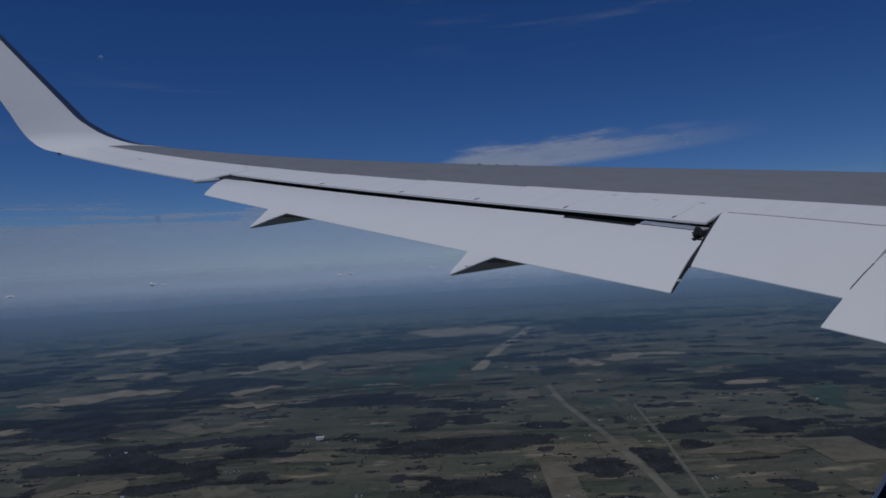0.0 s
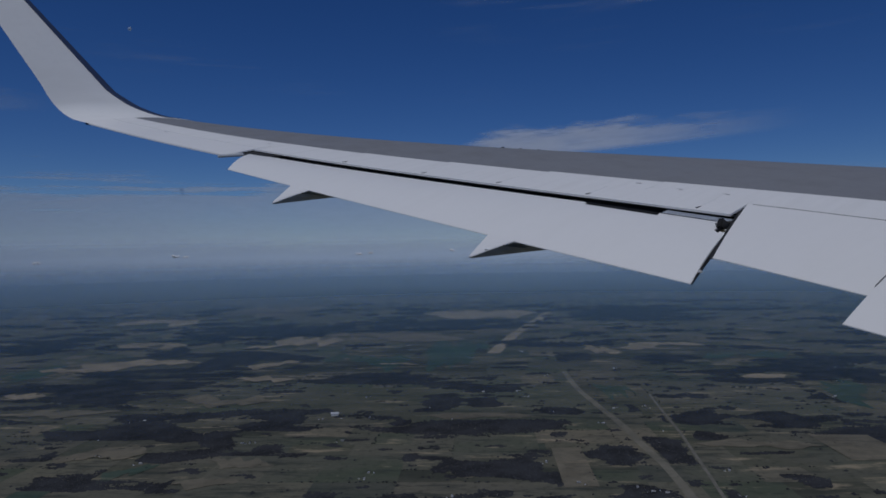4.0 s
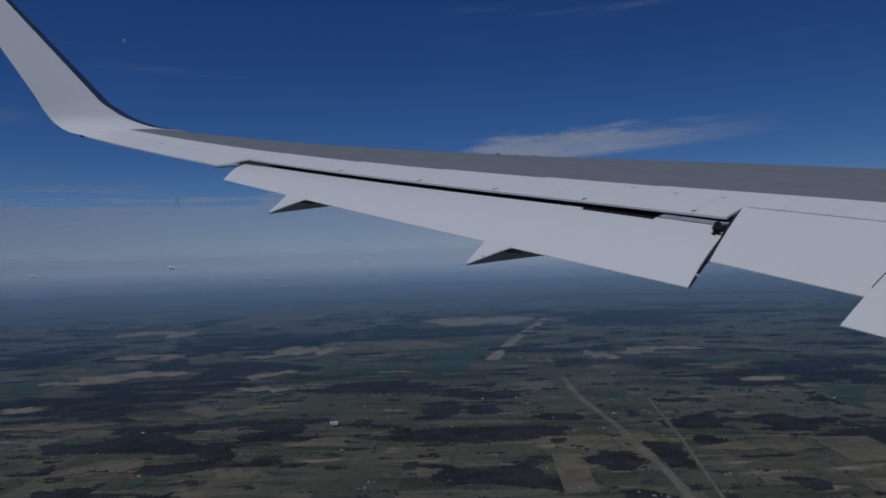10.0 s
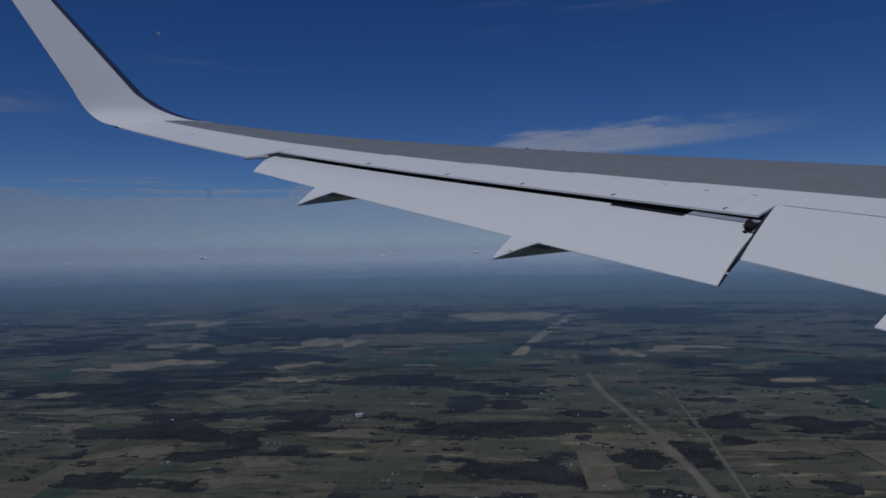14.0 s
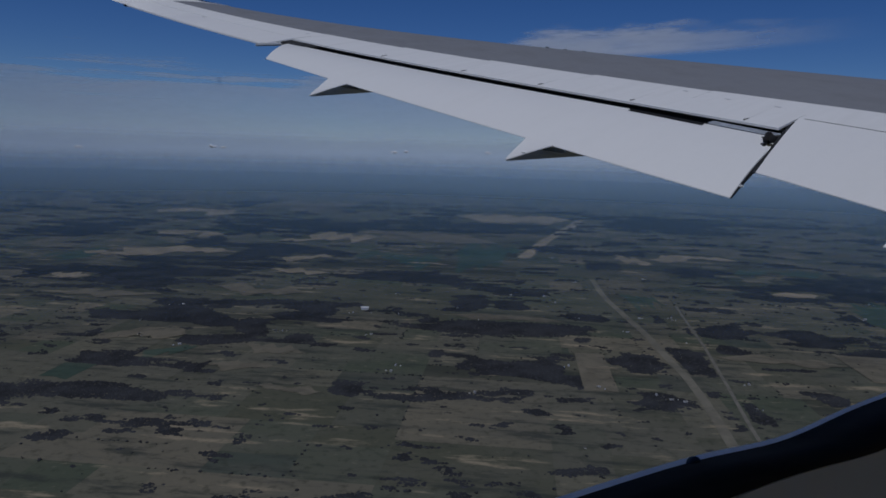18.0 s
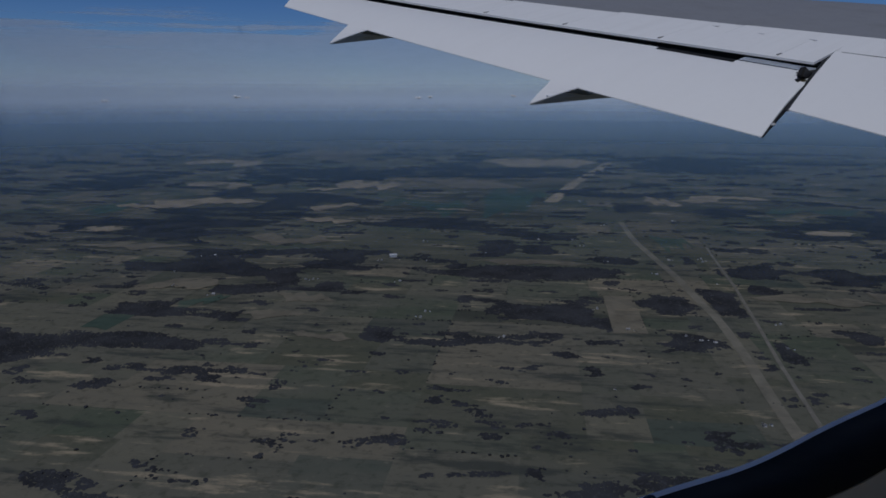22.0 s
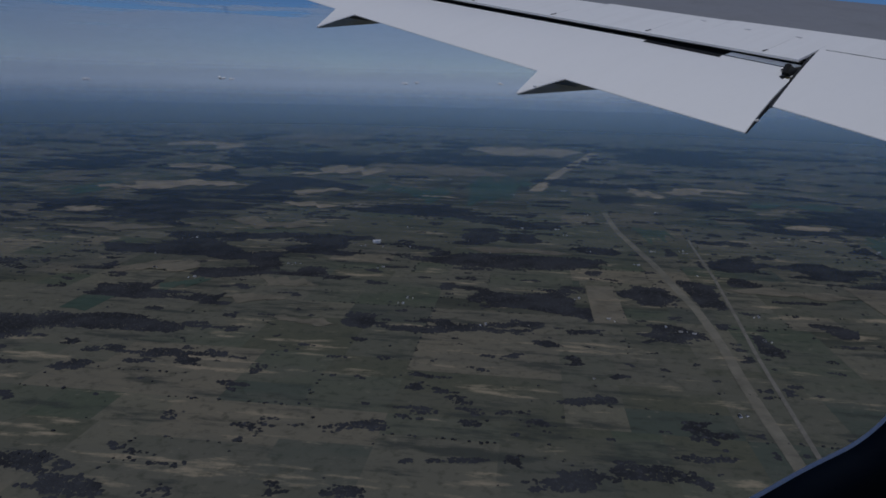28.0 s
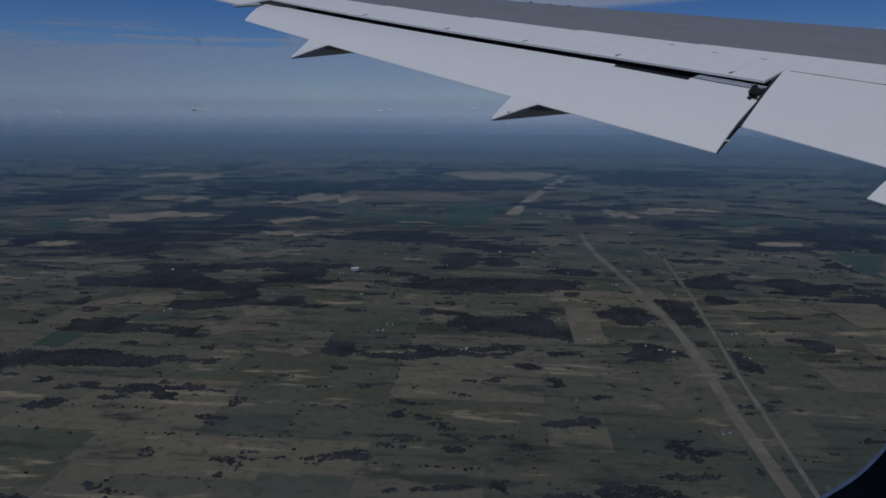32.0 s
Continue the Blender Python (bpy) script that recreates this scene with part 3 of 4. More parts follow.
def plain(name, colour, vary=0.3, scale=0.2, rough=0.95):
    m, t, b = nodes(name)
    p = where(t)
    n1, n2 = noise_at(t, p, scale, 4), noise_at(t, p, scale * 8, 3)
    c = mixed(t, colour, tuple(x * (1 - vary) for x in colour), span(t, n1.outputs["Fac"], 0.35, 0.65))
    c = mixed(t, c, tuple(min(1, x * (1 + vary)) for x in colour), span(t, n2.outputs["Fac"], 0.5, 0.75))
    t.links.new(c, b.inputs["Base Color"])
    b.inputs["Roughness"].default_value = rough
    b.inputs["Specular IOR Level"].default_value = 0.15
    return m


LEAF = plain("woodland_canopy", (0.037, 0.039, 0.044), 0.45, 0.045)
TAN = single_field("stubble_field", (0.185, 0.163, 0.12), 0.5)
BRIGHT = single_field("dry_grass_strip", (0.20, 0.185, 0.145), 0.6)
STRAW = single_field("straw_field", (0.34, 0.285, 0.20), 0.55)
GREEN = single_field("winter_crop", (0.044, 0.084, 0.064))
GRAVEL = plain("gravel_road", (0.165, 0.155, 0.13), 0.25, 0.1)
WALLW = plain("white_siding", (0.78, 0.78, 0.77), 0.1, 1.0, 0.6)
GALV = plain("dull_galvanised_roof", (0.48, 0.48, 0.49), 0.2, 0.6, 0.5)
ROOF = plain("grey_shingle_roof", (0.16, 0.155, 0.15), 0.25, 1.0, 0.8)
TIN = plain("pale_metal_roof", (0.85, 0.85, 0.86), 0.1, 0.6, 0.4)

# ground sheet: farmland mosaic in the distance
gm, t, b = nodes("distant_farmland")
p = where(t)
rotm = t.nodes.new("ShaderNodeMapping")
rotm.inputs["Rotation"].default_value = (0, 0, -(math.pi / 2 - AZ))
t.links.new(p, rotm.inputs["Vector"])
vor = t.nodes.new("ShaderNodeTexVoronoi")
vor.distance = "CHEBYCHEV"
vor.inputs["Scale"].default_value = 1 / 75
t.links.new(rotm.outputs["Vector"], vor.inputs["Vector"])
sep = t.nodes.new("ShaderNodeSeparateColor")
t.links.new(vor.outputs["Color"], sep.inputs["Color"])
base = ramp(t, PALETTE, "CONSTANT")
t.links.new(sep.outputs[0], base.inputs["Fac"])
wood_n = noise_at(t, rotm.outputs["Vector"], 1.0, 6, (1 / 260, 1 / 700, 0.01), 0.65)
c = mixed(t, base.outputs["Color"], (0.036, 0.042, 0.034), span(t, wood_n.outputs["Fac"], 0.47, 0.53))
c = weathered(t, c)
t.links.new(c, b.inputs["Base Color"])
b.inputs["Roughness"].default_value = 1.0
b.inputs["Specular IOR Level"].default_value = 0.05
v, f = [(0, 0, -H)], []
rad = [150, 300, 600, 1200, 2200, 3400, 4850]
for r in rad:
    for i in range(72):
        a = 2 * math.pi * i / 72
        v.append((r * math.cos(a), r * math.sin(a), -H))
for i in range(72):
    j = (i + 1) % 72
    f.append((0, 1 + i, 1 + j))
    for q in range(len(rad) - 1):
        o = 1 + q * 72
        f.append((o + i, o + 72 + i, o + 72 + j, o + j))
ground = tagged(link_mesh("ground", v, f, gm, smooth=False), "flat farmland of brown and green fields reaching the horizon", "ground", kind="structure")

# fields: mile sections cut again and again
rng = random.Random(7)
cells = []


def cut(u0, u1, v0, v1, n):
    w, d = v1 - v0, u1 - u0
    if n == 0 or (w < 26 and d < 26) or rng.random() < 0.08:
        cells.append((u0, u1, v0, v1))
        return
    q = rng.uniform(0.32, 0.68)
    if d * rng.uniform(0.8, 1.2) > w * 0.9:
        cut(u0, u0 + d * q, v0, v1, n - 1), cut(u0 + d * q, u1, v0, v1, n - 1)
    else:
        cut(u0, u1, v0, v0 + w * q, n - 1), cut(u0, u1, v0 + w * q, v1, n - 1)


SEC = 161.0
for i in range(0, 14):
    for j in range(-13, 11):
        u0, v0 = 140 + i * SEC, -60 + j * SEC
        if abs(v0 + SEC / 2) > (u0 + SEC) * 0.95 + 120:
            continue
        cut(u0, u0 + SEC, v0, v0 + SEC, 4 if u0 < 1500 else 3)
# large marked areas: u0, u1, v0, v1
WOODS = [(1058, 1347, -837, -697), (1196, 1482, -571, -211), (853, 1071, -512, -268), (688, 855, -540, -348), (553, 670, -341, -244), (551, 593, -370, -258),
         (578, 674, -220, -148), (483, 534, -269, -213), (668, 722, -64, -31), (676, 734, -14, 14), (443, 546, 0, 39), (468, 503, -27, 4),
         (478, 563, 78, 110), (498, 552, 124, 147), (608, 667, 172, 206), (587, 669, 236, 274), (806, 897, 251, 327), (439, 474, 192, 219),
         (1370, 1604, -254, 56), (1488, 1867, 198, 447), (691, 1040, 341, 456), (921, 1008, 195, 275), (444, 477, -314, -267), (650, 678, 55, 83)]
COPSES = [(601, 638, -83, -67), (475, 501, -42, -26), (555, 597, 47, 65), (410, 459, 142, 153), (456, 484, 36, 48), (506, 529, -61, -53), (502, 518, -101, -93),
          (441, 464, -213, -199), (548, 602, -236, -203), (440, 455, 83, 102), (656, 700, 130, 143), (810, 846, 295, 351), (411, 437, -113, -96), (562, 599, 165, 182)]
STRAWS = [(898, 935, -599, -503), (927, 1031, -566, -396), (822, 864, -304, -225), (923, 992, -321, -256), (1113, 1154, -388, -331), (1132, 1272, -362, -241),
          (1536, 1800, -149, 128), (984, 1110, 146, 196), (1065, 1155, 200, 334), (1452, 1661, -832, -631), (735, 772, -531, -478), (1131, 1222, -629, -495),
          (938, 957, -147, -86), (818, 854, 291, 354)]
TANS = [(1146, 1343, -294, -31), (1671, 2084, -686, -428), (692, 748, -326, -217), (645, 684, -470, -354), (505, 547, -327, -260), (631, 662, -60, 48),
        (536, 561, 155, 251), (508, 575, 252, 296), (487, 523, -204, -154), (448, 475, -210, -164), (411, 425, -163, -115), (451, 542, 47, 70)]
GREENS = [(864, 1308, -94, 7), (821, 970, -627, -563), (695, 820, 116, 155), (958, 1053, 290, 424), (466, 505, -269, -236), (880, 1084, -230, -103),
          (666, 805, 337, 400), (414, 445, -304, -282)]
MARKED = ([(*a, "wood") for a in WOODS + COPSES] + [(*a, "straw") for a in STRAWS] + [(*a, "tan") for a in TANS] + [(*a, "green") for a in GREENS])


def covered(u, v):
    return any(a - 2 < u < b + 2 and c - 2 < v < d + 2 for a, b, c, d, _ in MARKED)


def patch_mesh(u0, u1, v0, v1, z, m=0.0):
    return [land(u0 + m, v0 + m, z), land(u1 - m, v0 + m, z), land(u1 - m, v1 - m, z), land(u0 + m, v1 - m, z)]


def ragged(u0, u1, v0, v1, z):
    """A field whose edges wander with the lie of the land, its ends drawn out to slivers."""
    d, n = u1 - u0, 36
    if u1 < 600 and d > 1.4 * (v1 - v0):
        w, q = 0.06 * (v1 - v0), [noise.fractal((u0 * 0.3, v0 * 0.2, i * 1.7), 1.0, 2.0, 3) for i in range(8)]
        return [land(u + 3 * w * q[i], v + w * q[-1 - i], z) for i, (u, v) in enumerate(((u0, v0), (u0, (v0 + v1) / 2), (u0, v1), (u1, v1), (u1, (v0 + v1) / 2), (u1, v0)))]
    wob = lambda x, k: noise.fractal((x * 7.0, k + u0 * 0.13, v0 * 0.07), 1.0, 2.0, 4)
    lo, hi = [], []
    for i in range(n + 1):
        x = i / n
        mid = u0 + d * (0.5 + 0.35 * wob(x * 0.4, 3.0) + 0.25 * (x - 0.5) * (1 if wob(0.3, 11.0) > 0 else -1))
        half = 0.34 * d * min(1.0, 5 * min(x, 1 - x)) * max(0.15, 0.85 + 0.9 * wob(x * 0.6, 1.0))
        lo.append((mid - half - 0.1, v0 + (v1 - v0) * x))
        hi.append((mid + half + 0.1, v0 + (v1 - v0) * x))
    return [land(u, v, z) for u, v in lo + hi[::-1]]


near, far = [], []
for cell in cells:
    u0, u1, v0, v1 = cell
    uc, vc = (u0 + u1) / 2, (v0 + v1) / 2
    if covered(uc, vc):
        continue
    if uc < 900 and -0.62 * uc - 40 < vc < 0.5 * uc + 40:
        near.append((uc, cell))
    else:
        far.append(cell)
near.sort()
far += [c for _, c in near[300:]]
near = [c for _, c in near[:300]]
fv, ff = [], []
for cell in far:
    k = len(fv)
    fv += patch_mesh(*cell, 0.12)
    ff.append((k + 3, k + 2, k + 1, k))
tagged(link_mesh("field_mosaic", fv, ff, FIELDS, ground, "patchwork of distant brown and green fields", smooth=False), kind="stuff")


# woods and hedgerow trees: rough clumps
ico = bmesh.new()
bmesh.ops.create_icosphere(ico, subdivisions=1, radius=1)
octa = np.array([(1, 0, 0), (0, 1, 0), (-1, 0, 0), (0, -1, 0), (0, 0, 1)]) * 1.15
IV = np.array([tuple(x.co) for x in ico.verts])
IF = np.array([[x.index for x in q.verts] for q in ico.faces])
ico.free()
BUSH, CROWN = (IV, IF), (octa, np.array([(0, 1, 4), (1, 2, 4), (2, 3, 4), (3, 0, 4)]))
nrg = np.random.default_rng(5)


def clumps(name, pts, size, flat=0.5, low=False):
    """Rough tree heads; low: small open-bottomed crowns for the canopy of a wood."""
    n = len(pts)
    IV, IF = CROWN if low else BUSH
    if n == 0:
        return None
    s = size * nrg.uniform(0.55, 1.35, (n, 1, 1))
    jit = nrg.uniform(0.65, 1.3, (n, len(IV), 1))
    vv = IV[None] * jit * s * np.array([1, 1, flat])
    if low:
        q = nrg.uniform(0, 6.28, (n, 1))
        x, y = vv[:, :, 0].copy(), vv[:, :, 1].copy()
        vv[:, :, 0], vv[:, :, 1] = x * np.cos(q) - y * np.sin(q), x * np.sin(q) + y * np.cos(q)
    vv[:, :, 2] += 0.1 if low else s[:, :, 0] * 0.35
    vv += np.array(pts)[:, None, :]
    vv = vv.reshape(-1, 3)
    ff = (IF[None] + (np.arange(n) * len(IV))[:, None, None]).reshape(-1, 3)
    me = bpy.data.meshes.new(name)
    me.vertices.add(len(vv))
    me.vertices.foreach_set("co", vv.ravel())
    me.loops.add(ff.size)
    me.loops.foreach_set("vertex_index", ff.ravel())
    me.polygons.add(len(ff))
    me.polygons.foreach_set("loop_start", np.arange(0, ff.size, 3))
    me.polygons.foreach_set("loop_total", np.full(len(ff), 3))
    me.update(calc_edges=True)
    me.materials.append(LEAF)
    ob = new(name, me)
    return ob


def track_v(u):
    return float(np.interp(u, [180, 410, 498, 600, 676, 790, 904, 1060], [112, 120, 121, 115, 106, 97, 94, 92])) + 0.8 * math.sin(u * 0.031)


def gravel_v(u):
    return float(np.interp(u, [180, 410, 473, 581, 699, 790], [118, 137, 144, 155, 163, 171]))


def wooded(u, v):
    """How deep in woodland a place lies; ragged belts lying across the line of flight."""
    if u < 1060 and (abs(v - track_v(u)) < 5.5 or abs(v - gravel_v(u)) < 3.0):
        return -1.0
    rag = noise.fractal((u / 34.0, v / 75.0, 8.1), 1.0, 2.0, 4)
    n = max(noise.fractal((u / 95.0, v / 230.0, 3.7), 1.0, 2.0, 5) - 0.21, rag - 0.26)
    if u < 900:
        n = max(n, noise.fractal((u / 13.0, v / 21.0, 1.3), 1.0, 2.0, 3) - 0.33)
    for a, b, c, d, kind in MARKED:
        if a - 30 < u < b + 30 and c - 40 < v < d + 40:
            edge = min((u - a) / (b - a), (b - u) / (b - a), (v - c) / (d - c), (d - v) / (d - c)) * 2
            if kind == "wood":
                n = max(n, min(0.6, 0.10 + edge * 0.55 + rag * 0.75))
            elif edge > 0:
                n -= 0.9
    return n


def woodland(u0, v0, size):
    step = 1.15 if u0 < 600 else (1.8 if u0 < 1000 else 4.0)
    pts = []
    k = int(size / step)
    for i in range(k):
        for j in range(k):
            a, c = u0 + (i + rng.random()) * step, v0 + (j + rng.random()) * step
            if wooded(a, c) > 0.245 + rng.uniform(-0.06, 0.06):
                pts.append(land(a, c, 0.0))
    if len(pts) > 12:
        tagged(clumps("woodland", pts, step * 0.95, 0.55, True), "dark leafless woodland patch among the fields", "woodland", "woods among the fields", "stuff")


for i in range(0, 12):
    for j in range(-13, 11):
        u0, v0 = 140 + i * SEC, -60 + j * SEC
        if abs(v0 + SEC / 2) < (u0 + SEC) * 0.85 + 120:
            woodland(u0, v0, SEC)
for i, (u0, u1, v0, v1, kind) in enumerate(MARKED):
    if kind != "wood":
        v = ragged(u0, u1, v0, v1, 0.2 + 0.02 * (len(MARKED) - i))
        link_mesh("field", v, [tuple(range(len(v)))[::-1]], {"tan": TAN, "straw": STRAW, "green": GREEN}[kind], ground,
                  {"straw": "pale straw field in the distance", "tan": "pale tan stubble field", "green": "dark green winter crop"}[kind], smooth=False)
pts = []
for u0, u1, v0, v1 in cells:
    if u0 > 1300:
        continue
    if rng.random() < 0.30:
        n = int((v1 - v0) / 3.0)
        pts += [land(u0 + rng.gauss(0, 0.8), v0 + (v1 - v0) * rng.random()) for _ in range(rng.randint(2, max(3, n)))]
    if rng.random() < 0.12:
        n = int((u1 - u0) / 3.0)
        pts += [land(u0 + (u1 - u0) * rng.random(), v0 + rng.gauss(0, 0.8)) for _ in range(rng.randint(2, max(3, n)))]
    pts += [land(rng.uniform(u0, u1), rng.uniform(v0, v1)) for _ in range(rng.randint(0, 2))]
tagged(clumps("hedgerow_trees", pts, 0.8), "scattered dark hedgerow trees along field edges", "trees", kind="stuff")


# roads
def road(name, line, width, material, label, z=0.3):
    vv, ff = [], []
    for i, (u, v) in enumerate(line):
        vv += [land(u, v - width / 2, z), land(u, v + width / 2, z)]
        if i:
            k = 2 * i
            ff.append((k - 2, k - 1, k + 1, k))
    tagged(link_mesh(name, vv, ff, material, smooth=False), label, "road", kind="structure")


road("road_1", [(u, track_v(u)) for u in range(180, 881, 20)], 6.5, BRIGHT, "pale dry river track winding between fields")
road("road_12", [(1041, 12), (1277, 54), (1529, 114), (1704, 150)], 20.0, STRAW, "straw-coloured cleared strip across the fields")
road("road_2", [(u, gravel_v(u)) for u in range(180, 741, 20)], 2.4, GRAVEL, "straight pale gravel road")

# farm buildings
def building(name, w, d, h, rise, wall_m, roof_m, m, label, category, group):
    ob = new(name)
    ob.matrix_world = m
    bm = bmesh.new()
    a = [bm.verts.new((x, y, z)) for z in (0, h) for x, y in ((-w / 2, -d / 2), (w / 2, -d / 2), (w / 2, d / 2), (-w / 2, d / 2))]
    g = [bm.verts.new((x, 0, h + rise)) for x in (-w / 2, w / 2)]
    for q in ((0, 1, 5, 4), (2, 3, 7, 6)):
        bm.faces.new([a[i] for i in q])
    bm.faces.new((a[0], a[4], g[0], a[7], a[3]))
    bm.faces.new((a[1], a[2], a[6], g[1], a[5]))
    part("wall", bm, wall_m, ob)
    bm = bmesh.new()
    e = 0.08 * w
    top_ = [bm.verts.new(p) for p in ((-w / 2 - e, -d / 2 - e, h - 0.1), (w / 2 + e, -d / 2 - e, h - 0.1), (w / 2 + e, 0, h + rise + 0.06), (-w / 2 - e, 0, h + rise + 0.06), (w / 2 + e, d / 2 + e, h - 0.1), (-w / 2 - e, d / 2 + e, h - 0.1))]
    bm.faces.new((top_[0], top_[1], top_[2], top_[3]))
    bm.faces.new((top_[3], top_[2], top_[4], top_[5]))
    r = bmesh.ops.solidify(bm, geom=bm.faces[:], thickness=0.06)
    part("roof", bm, roof_m, ob)
    return tagged(ob, label, category, group)


def spot(u, v, turn):
    return Matrix.Translation(land(u, v)) @ Matrix.Rotation(turn - AZ, 4, "Z")


house = building("farmhouse", 1.2, 0.9, 0.6, 0.4, WALLW, ROOF, spot(560, -120, 0.2), "small white farmhouse with grey roof beside trees", "house", "farm buildings")
barn = building("barn", 2.3, 1.4, 0.8, 0.45, GALV, GALV, spot(563, -116, 0.2), "grey barn with dull metal roof in a farmyard", "barn", "farm buildings")
building("barn", 6.5, 3.6, 2.0, 1.1, WALLW, TIN, spot(653, -141, 0.35), "large bright white barn standing alone", "barn", "farm buildings")
FARMS = [(433, -26), (435, 153), (457, 61), (445, 105), (442, 97), (484, 157), (590, 143), (553, 131), (674, 152), (995, -22), (716, 339), (708, -34), (482, -78),
         (469, -86), (676, -58), (754, 0), (761, 36), (675, 122), (629, -324), (632, -316), (556, -192), (560, -186), (640, -132), (636, -152), (639, -103)]
FARMS += [(rng.uniform(300, 1150), rng.uniform(-0.6, 0.5)) for _ in range(22)]
for u, v in FARMS:
    v = v * u if abs(v) < 0.7 else v
    turn = rng.choice((0, math.pi / 2)) + rng.uniform(-0.2, 0.2)
    copy_thing(house, spot(u, v, turn))
    if rng.random() < 0.75:
        copy_thing(barn, spot(u + rng.uniform(-4, 4), v + rng.choice((-3.5, 3.5)), turn + rng.choice((0, math.pi / 2))))

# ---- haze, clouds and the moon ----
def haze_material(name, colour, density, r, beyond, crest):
    """Haze painted on a shell for the air from r to beyond: thickens from the foot up and ends just over the horizon.
    """
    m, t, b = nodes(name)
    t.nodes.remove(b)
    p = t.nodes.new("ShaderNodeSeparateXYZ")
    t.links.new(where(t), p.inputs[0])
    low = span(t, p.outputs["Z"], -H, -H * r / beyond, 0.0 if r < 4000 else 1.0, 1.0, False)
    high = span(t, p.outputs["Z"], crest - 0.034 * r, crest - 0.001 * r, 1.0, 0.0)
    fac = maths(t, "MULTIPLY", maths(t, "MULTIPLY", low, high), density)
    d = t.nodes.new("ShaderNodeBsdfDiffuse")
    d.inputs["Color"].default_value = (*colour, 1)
    tr = t.nodes.new("ShaderNodeBsdfTransparent")
    mx = t.nodes.new("ShaderNodeMixShader")
    t.links.new(fac, mx.inputs["Fac"])
    t.links.new(tr.outputs[0], mx.inputs[1])
    t.links.new(d.outputs[0], mx.inputs[2])
    t.links.new(mx.outputs[0], t.nodes["Material Output"].inputs["Surface"])
    return m


# see-through rings, tinted blue near and pale far, stand in for distance haze
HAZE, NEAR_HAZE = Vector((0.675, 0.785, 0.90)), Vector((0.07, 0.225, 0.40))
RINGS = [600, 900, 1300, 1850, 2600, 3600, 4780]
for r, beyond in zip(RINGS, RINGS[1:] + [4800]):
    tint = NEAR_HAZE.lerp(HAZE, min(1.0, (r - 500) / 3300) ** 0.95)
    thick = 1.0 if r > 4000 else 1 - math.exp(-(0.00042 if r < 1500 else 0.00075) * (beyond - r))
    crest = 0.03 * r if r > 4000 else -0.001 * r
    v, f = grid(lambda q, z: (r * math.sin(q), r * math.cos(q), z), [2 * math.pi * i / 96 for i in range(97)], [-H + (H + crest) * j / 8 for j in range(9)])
    tagged(link_mesh("backdrop_haze", v, f, haze_material("painted_haze", tint, thick, r, beyond, crest)), "see-through shell painted with thin blue-grey haze", "haze", "haze layers", "structure")


def cloud_material(name, colour, density, builder):
    m, t, b = nodes(name)
    t.nodes.remove(b)
    uv = t.nodes.new("ShaderNodeTexCoord").outputs["Generated"]
    fac = maths(t, "MULTIPLY", builder(t, uv), density, True)
    d = t.nodes.new("ShaderNodeBsdfDiffuse")
    d.inputs["Color"].default_value = (*colour, 1)
    tr = t.nodes.new("ShaderNodeBsdfTransparent")
    mx = t.nodes.new("ShaderNodeMixShader")
    t.links.new(fac, mx.inputs["Fac"])
    t.links.new(tr.outputs[0], mx.inputs[1])
    t.links.new(d.outputs[0], mx.inputs[2])
    t.links.new(mx.outputs[0], t.nodes["Material Output"].inputs["Surface"])
    return m


def dome_sheet(name, az0, az1, el0, el1, r, skew, material, label):
    """A sheet of high cloud on the sky, from compass az0 to az1 and height el0 to el1; skew: degrees it climbs."""
    me_v, me_f = [], []
    na, ne = 40, 10
    for i in range(na + 1):
        for j in range(ne + 1):
            a = radians(az0 + (az1 - az0) * i / na)
            e = radians(el0 + (el1 - el0) * j / ne + skew * i / na)
            me_v.append((r * math.cos(e) * math.sin(a), r * math.cos(e) * math.cos(a), r * math.sin(e)))
    for i in range(na):
        for j in range(ne):
            k = i * (ne + 1) + j
            me_f.append((k, k + 1, k + ne + 2, k + ne + 1))
    ob = link_mesh(name, me_v, me_f, material)
    at = ob.data.attributes.new("sheet", "FLOAT_VECTOR", "POINT")
    at.data.foreach_set("vector", [c for i in range(na + 1) for j in range(ne + 1) for c in (i / na, j / ne, 0.0)])
    return tagged(ob, label, "cloud", kind="structure")


def sheet(t):
    a = t.nodes.new("ShaderNodeAttribute")
    a.attribute_name = "sheet"
    s = t.nodes.new("ShaderNodeSeparateXYZ")
    t.links.new(a.outputs["Vector"], s.inputs[0])
    return a.outputs["Vector"], s.outputs["X"], s.outputs["Y"]


def streak(t, _):
    v, x, y = sheet(t)
    n = noise_at(t, v, 3.0, 7, (2.2, 1.3, 1), 0.62)
    ends = maths(t, "MULTIPLY", span(t, x, 0.0, 0.16), span(t, x, 0.95, 0.4))
    low = span(t, y, 0.10, 0.28)
    lid = maths(t, "SUBTRACT", span(t, x, 0.05, 0.30, 0.25, 0.85), span(t, x, 0.3, 1.0, 0.0, 0.35))
    high = maths(t, "SUBTRACT", lid, y)
    high = span(t, maths(t, "ADD", high, maths(t, "MULTIPLY", maths(t, "SUBTRACT", n.outputs["Fac"], 0.5), 0.9)), -0.12, 0.22)
    body = span(t, n.outputs["Fac"], 0.25, 0.6, 0.68, 1.0)
    return maths(t, "MULTIPLY", maths(t, "MULTIPLY", ends, low), maths(t, "MULTIPLY", high, body))


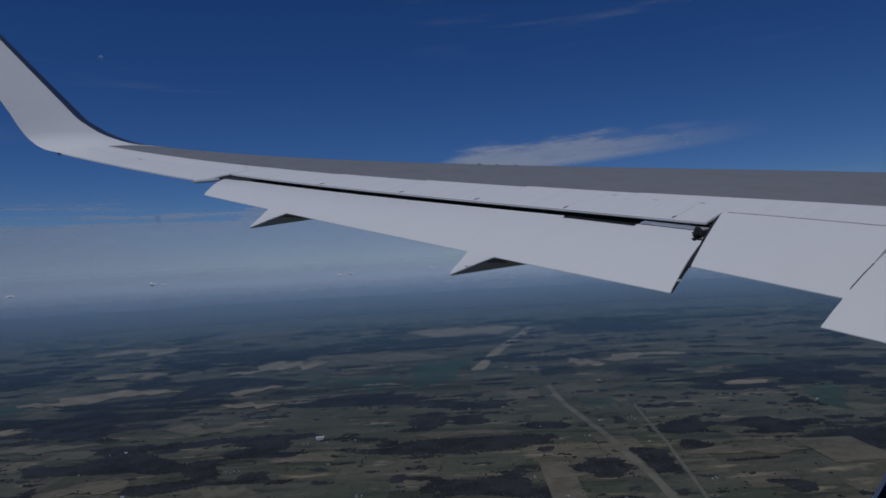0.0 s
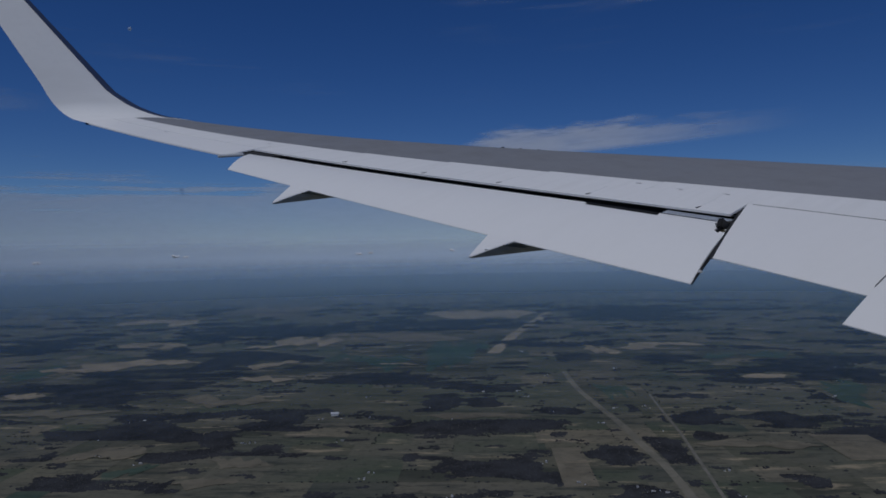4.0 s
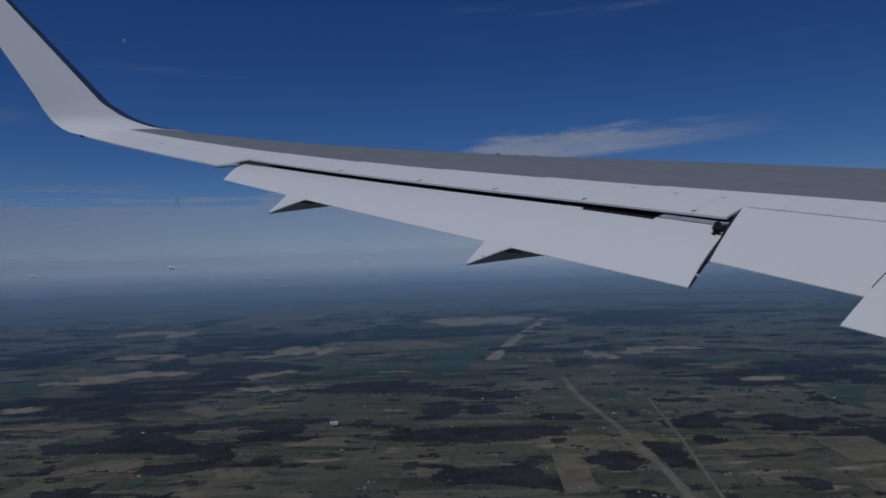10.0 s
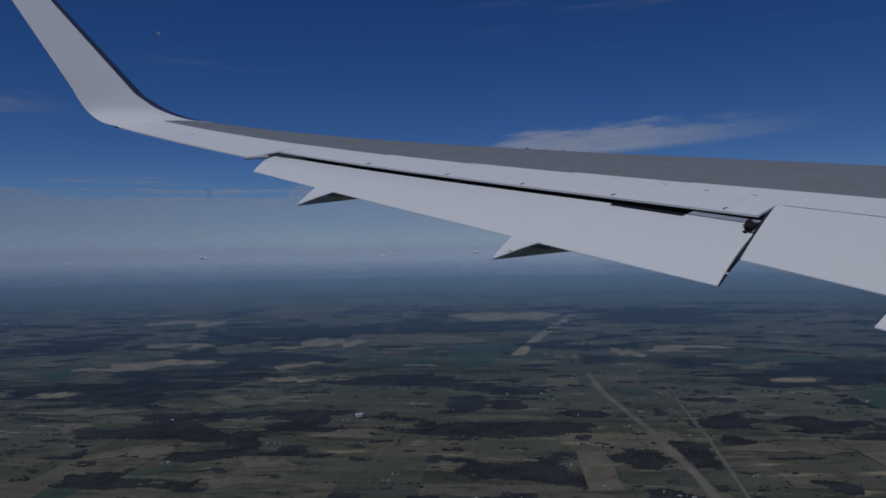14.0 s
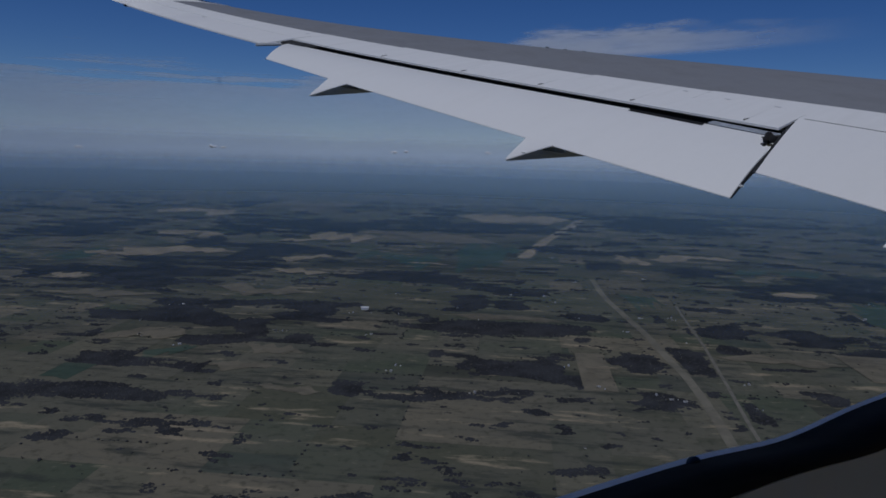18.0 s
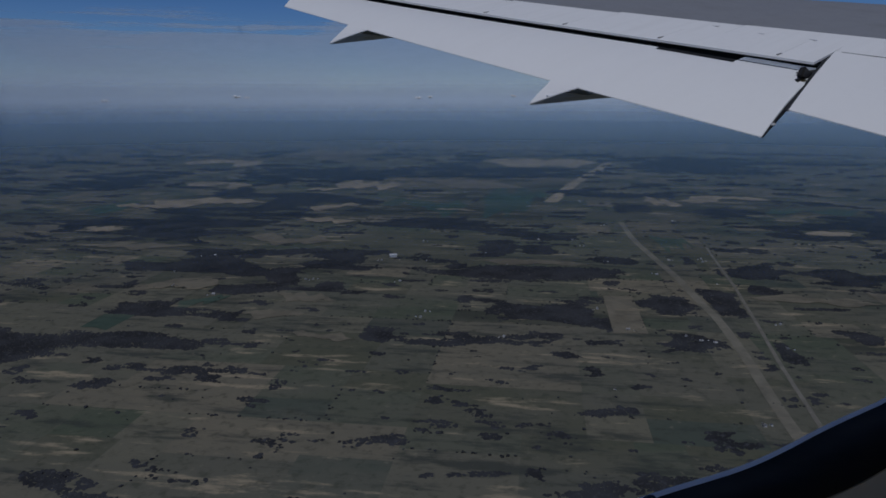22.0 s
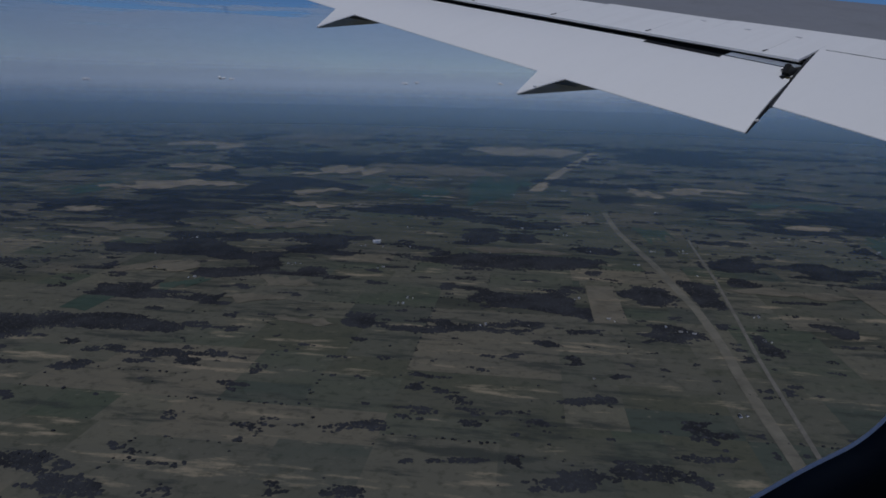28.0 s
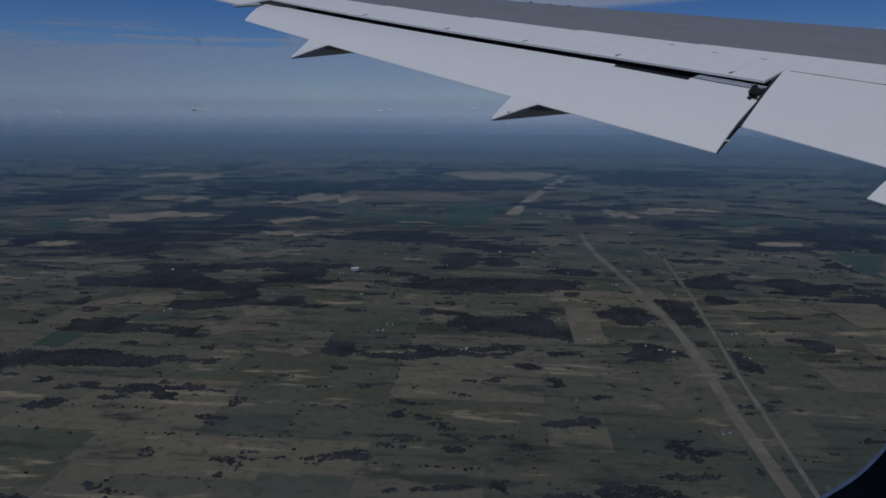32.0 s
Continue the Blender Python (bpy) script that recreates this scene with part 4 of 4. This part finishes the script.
def bank(t, _):
    v, x, y = sheet(t)
    n = noise_at(t, v, 2.0, 7, (7.0, 1.6, 1), 0.6)
    wide = noise_at(t, v, 1.0, 3, (4.0, 0.5, 1))
    rim = maths(t, "ADD", y, maths(t, "MULTIPLY", maths(t, "SUBTRACT", n.outputs["Fac"], 0.5), 0.55))
    rim = maths(t, "ADD", rim, maths(t, "MULTIPLY", maths(t, "SUBTRACT", wide.outputs["Fac"], 0.5), 0.5))
    lanes = noise_at(t, v, 2.0, 6, (3.2, 6.5, 1), 0.55)
    rim = maths(t, "ADD", rim, maths(t, "MULTIPLY", maths(t, "SUBTRACT", lanes.outputs["Fac"], 0.5), 0.8))
    a = maths(t, "MULTIPLY", span(t, rim, 0.86, 0.68), span(t, y, 0.0, 0.2))
    side = maths(t, "MULTIPLY", span(t, x, 0.0, 0.08), span(t, x, 1.0, 0.55))
    tone = maths(t, "MULTIPLY", span(t, n.outputs["Fac"], 0.3, 0.65, 0.78, 1.0), span(t, wide.outputs["Fac"], 0.35, 0.65, 0.82, 1.0))
    return maths(t, "MULTIPLY", maths(t, "MULTIPLY", a, side), tone)


def wisps(t, _):
    v, x, y = sheet(t)
    n = noise_at(t, v, 2.0, 8, (3.0, 6.0, 1), 0.6)
    wide = noise_at(t, v, 1.6, 2, (2.0, 2.0, 1))
    a = maths(t, "MULTIPLY", span(t, n.outputs["Fac"], 0.5, 0.75), span(t, wide.outputs["Fac"], 0.45, 0.7))
    edge = maths(t, "MULTIPLY", maths(t, "MULTIPLY", span(t, x, 0.0, 0.15), span(t, x, 1.0, 0.85)), maths(t, "MULTIPLY", span(t, y, 0.0, 0.2), span(t, y, 1.0, 0.75)))
    return maths(t, "MULTIPLY", a, edge)


CLOUD = (0.84, 0.87, 0.95)
dome_sheet("backdrop_cloud_streak", 32.5, 66.0, 6.3, 9.7, 4805, 1.8, cloud_material("cloud_streak", CLOUD, 0.88, streak), "long white lens-shaped cirrus streak")
dome_sheet("backdrop_cloud_bank", -40.0, 78.0, -1.5, 7.3, 4795, 0.0, cloud_material("cloud_bank", (0.70, 0.79, 0.91), 0.86, bank), "broad pale cloud bank above the horizon")
dome_sheet("backdrop_cirrus", -10.0, 80.0, 10.0, 26.0, 4825, 2.0, cloud_material("thin_cirrus", CLOUD, 0.32, wisps), "faint thin cirrus wisps high in the blue sky")

dome_sheet("backdrop_cloud_wisp", -8.0, 9.0, 9.4, 12.0, 4805, 0.6, cloud_material("thin_wisp", CLOUD, 0.5, streak), "short pale wisp of cloud beside the winglet")

# distant cumulus heads on the horizon
CUM = plain("sunlit_cumulus", (0.9, 0.9, 0.9), 0.05, 0.01)
for az, el, size in ((15.2, 0.0, 11), (15.9, -0.05, 7), (30.0, 0.0, 8), (29.0, -0.05, 9), (36.5, 0.1, 9), (38.6, 0.05, 10), (6.0, -0.3, 9)):
    a, e = radians(az), radians(el)
    c0 = Vector((4420 * math.sin(a), 4420 * math.cos(a), 4420 * math.sin(e)))
    bm = bmesh.new()
    for q in range(9):
        off = Vector((rng.uniform(-2.2, 2.2) * size * math.cos(a), -rng.uniform(-2.2, 2.2) * size * math.sin(a), rng.uniform(-0.3, 0.5) * size))
        bmesh.ops.create_icosphere(bm, subdivisions=2, radius=size * rng.uniform(0.35, 0.8), matrix=Matrix.Translation(c0 + off) @ Matrix.Diagonal((1.3, 1.3, 0.85, 1)))
    tagged(part("cumulus_cloud", bm, CUM, None, smooth=True), "small distant white cumulus head on the horizon", "cloud", "cumulus heads")

mm, t, b = nodes("moon_rock")
n = noise_at(t, t.nodes.new("ShaderNodeTexCoord").outputs["Object"], 0.08, 4)
cr = ramp(t, [(0.40, (0.35, 0.42, 0.55)), (0.62, (0.75, 0.80, 0.88))])
t.links.new(n.outputs["Fac"], cr.inputs["Fac"])
t.links.new(cr.outputs["Color"], b.inputs["Base Color"])
b.inputs["Roughness"].default_value = 1.0
b.inputs["Alpha"].default_value = 0.4
bm = bmesh.new()
bmesh.ops.create_icosphere(bm, subdivisions=3, radius=11)
moon = part("moon", bm, mm, None, smooth=True)
moon.location = Vector((0.2036, 0.9371, 0.2836)) * 4550
tagged(moon, "pale daytime moon in the blue sky", "moon")

# ---- single fields nearest the path of flight ----
for cell in near:
    u0, u1, v0, v1 = cell
    link_mesh("field", patch_mesh(u0, u1, v0, v1, 0.12 + rng.uniform(0, 0.04)), [(3, 2, 1, 0)], FIELD, ground, smooth=False)
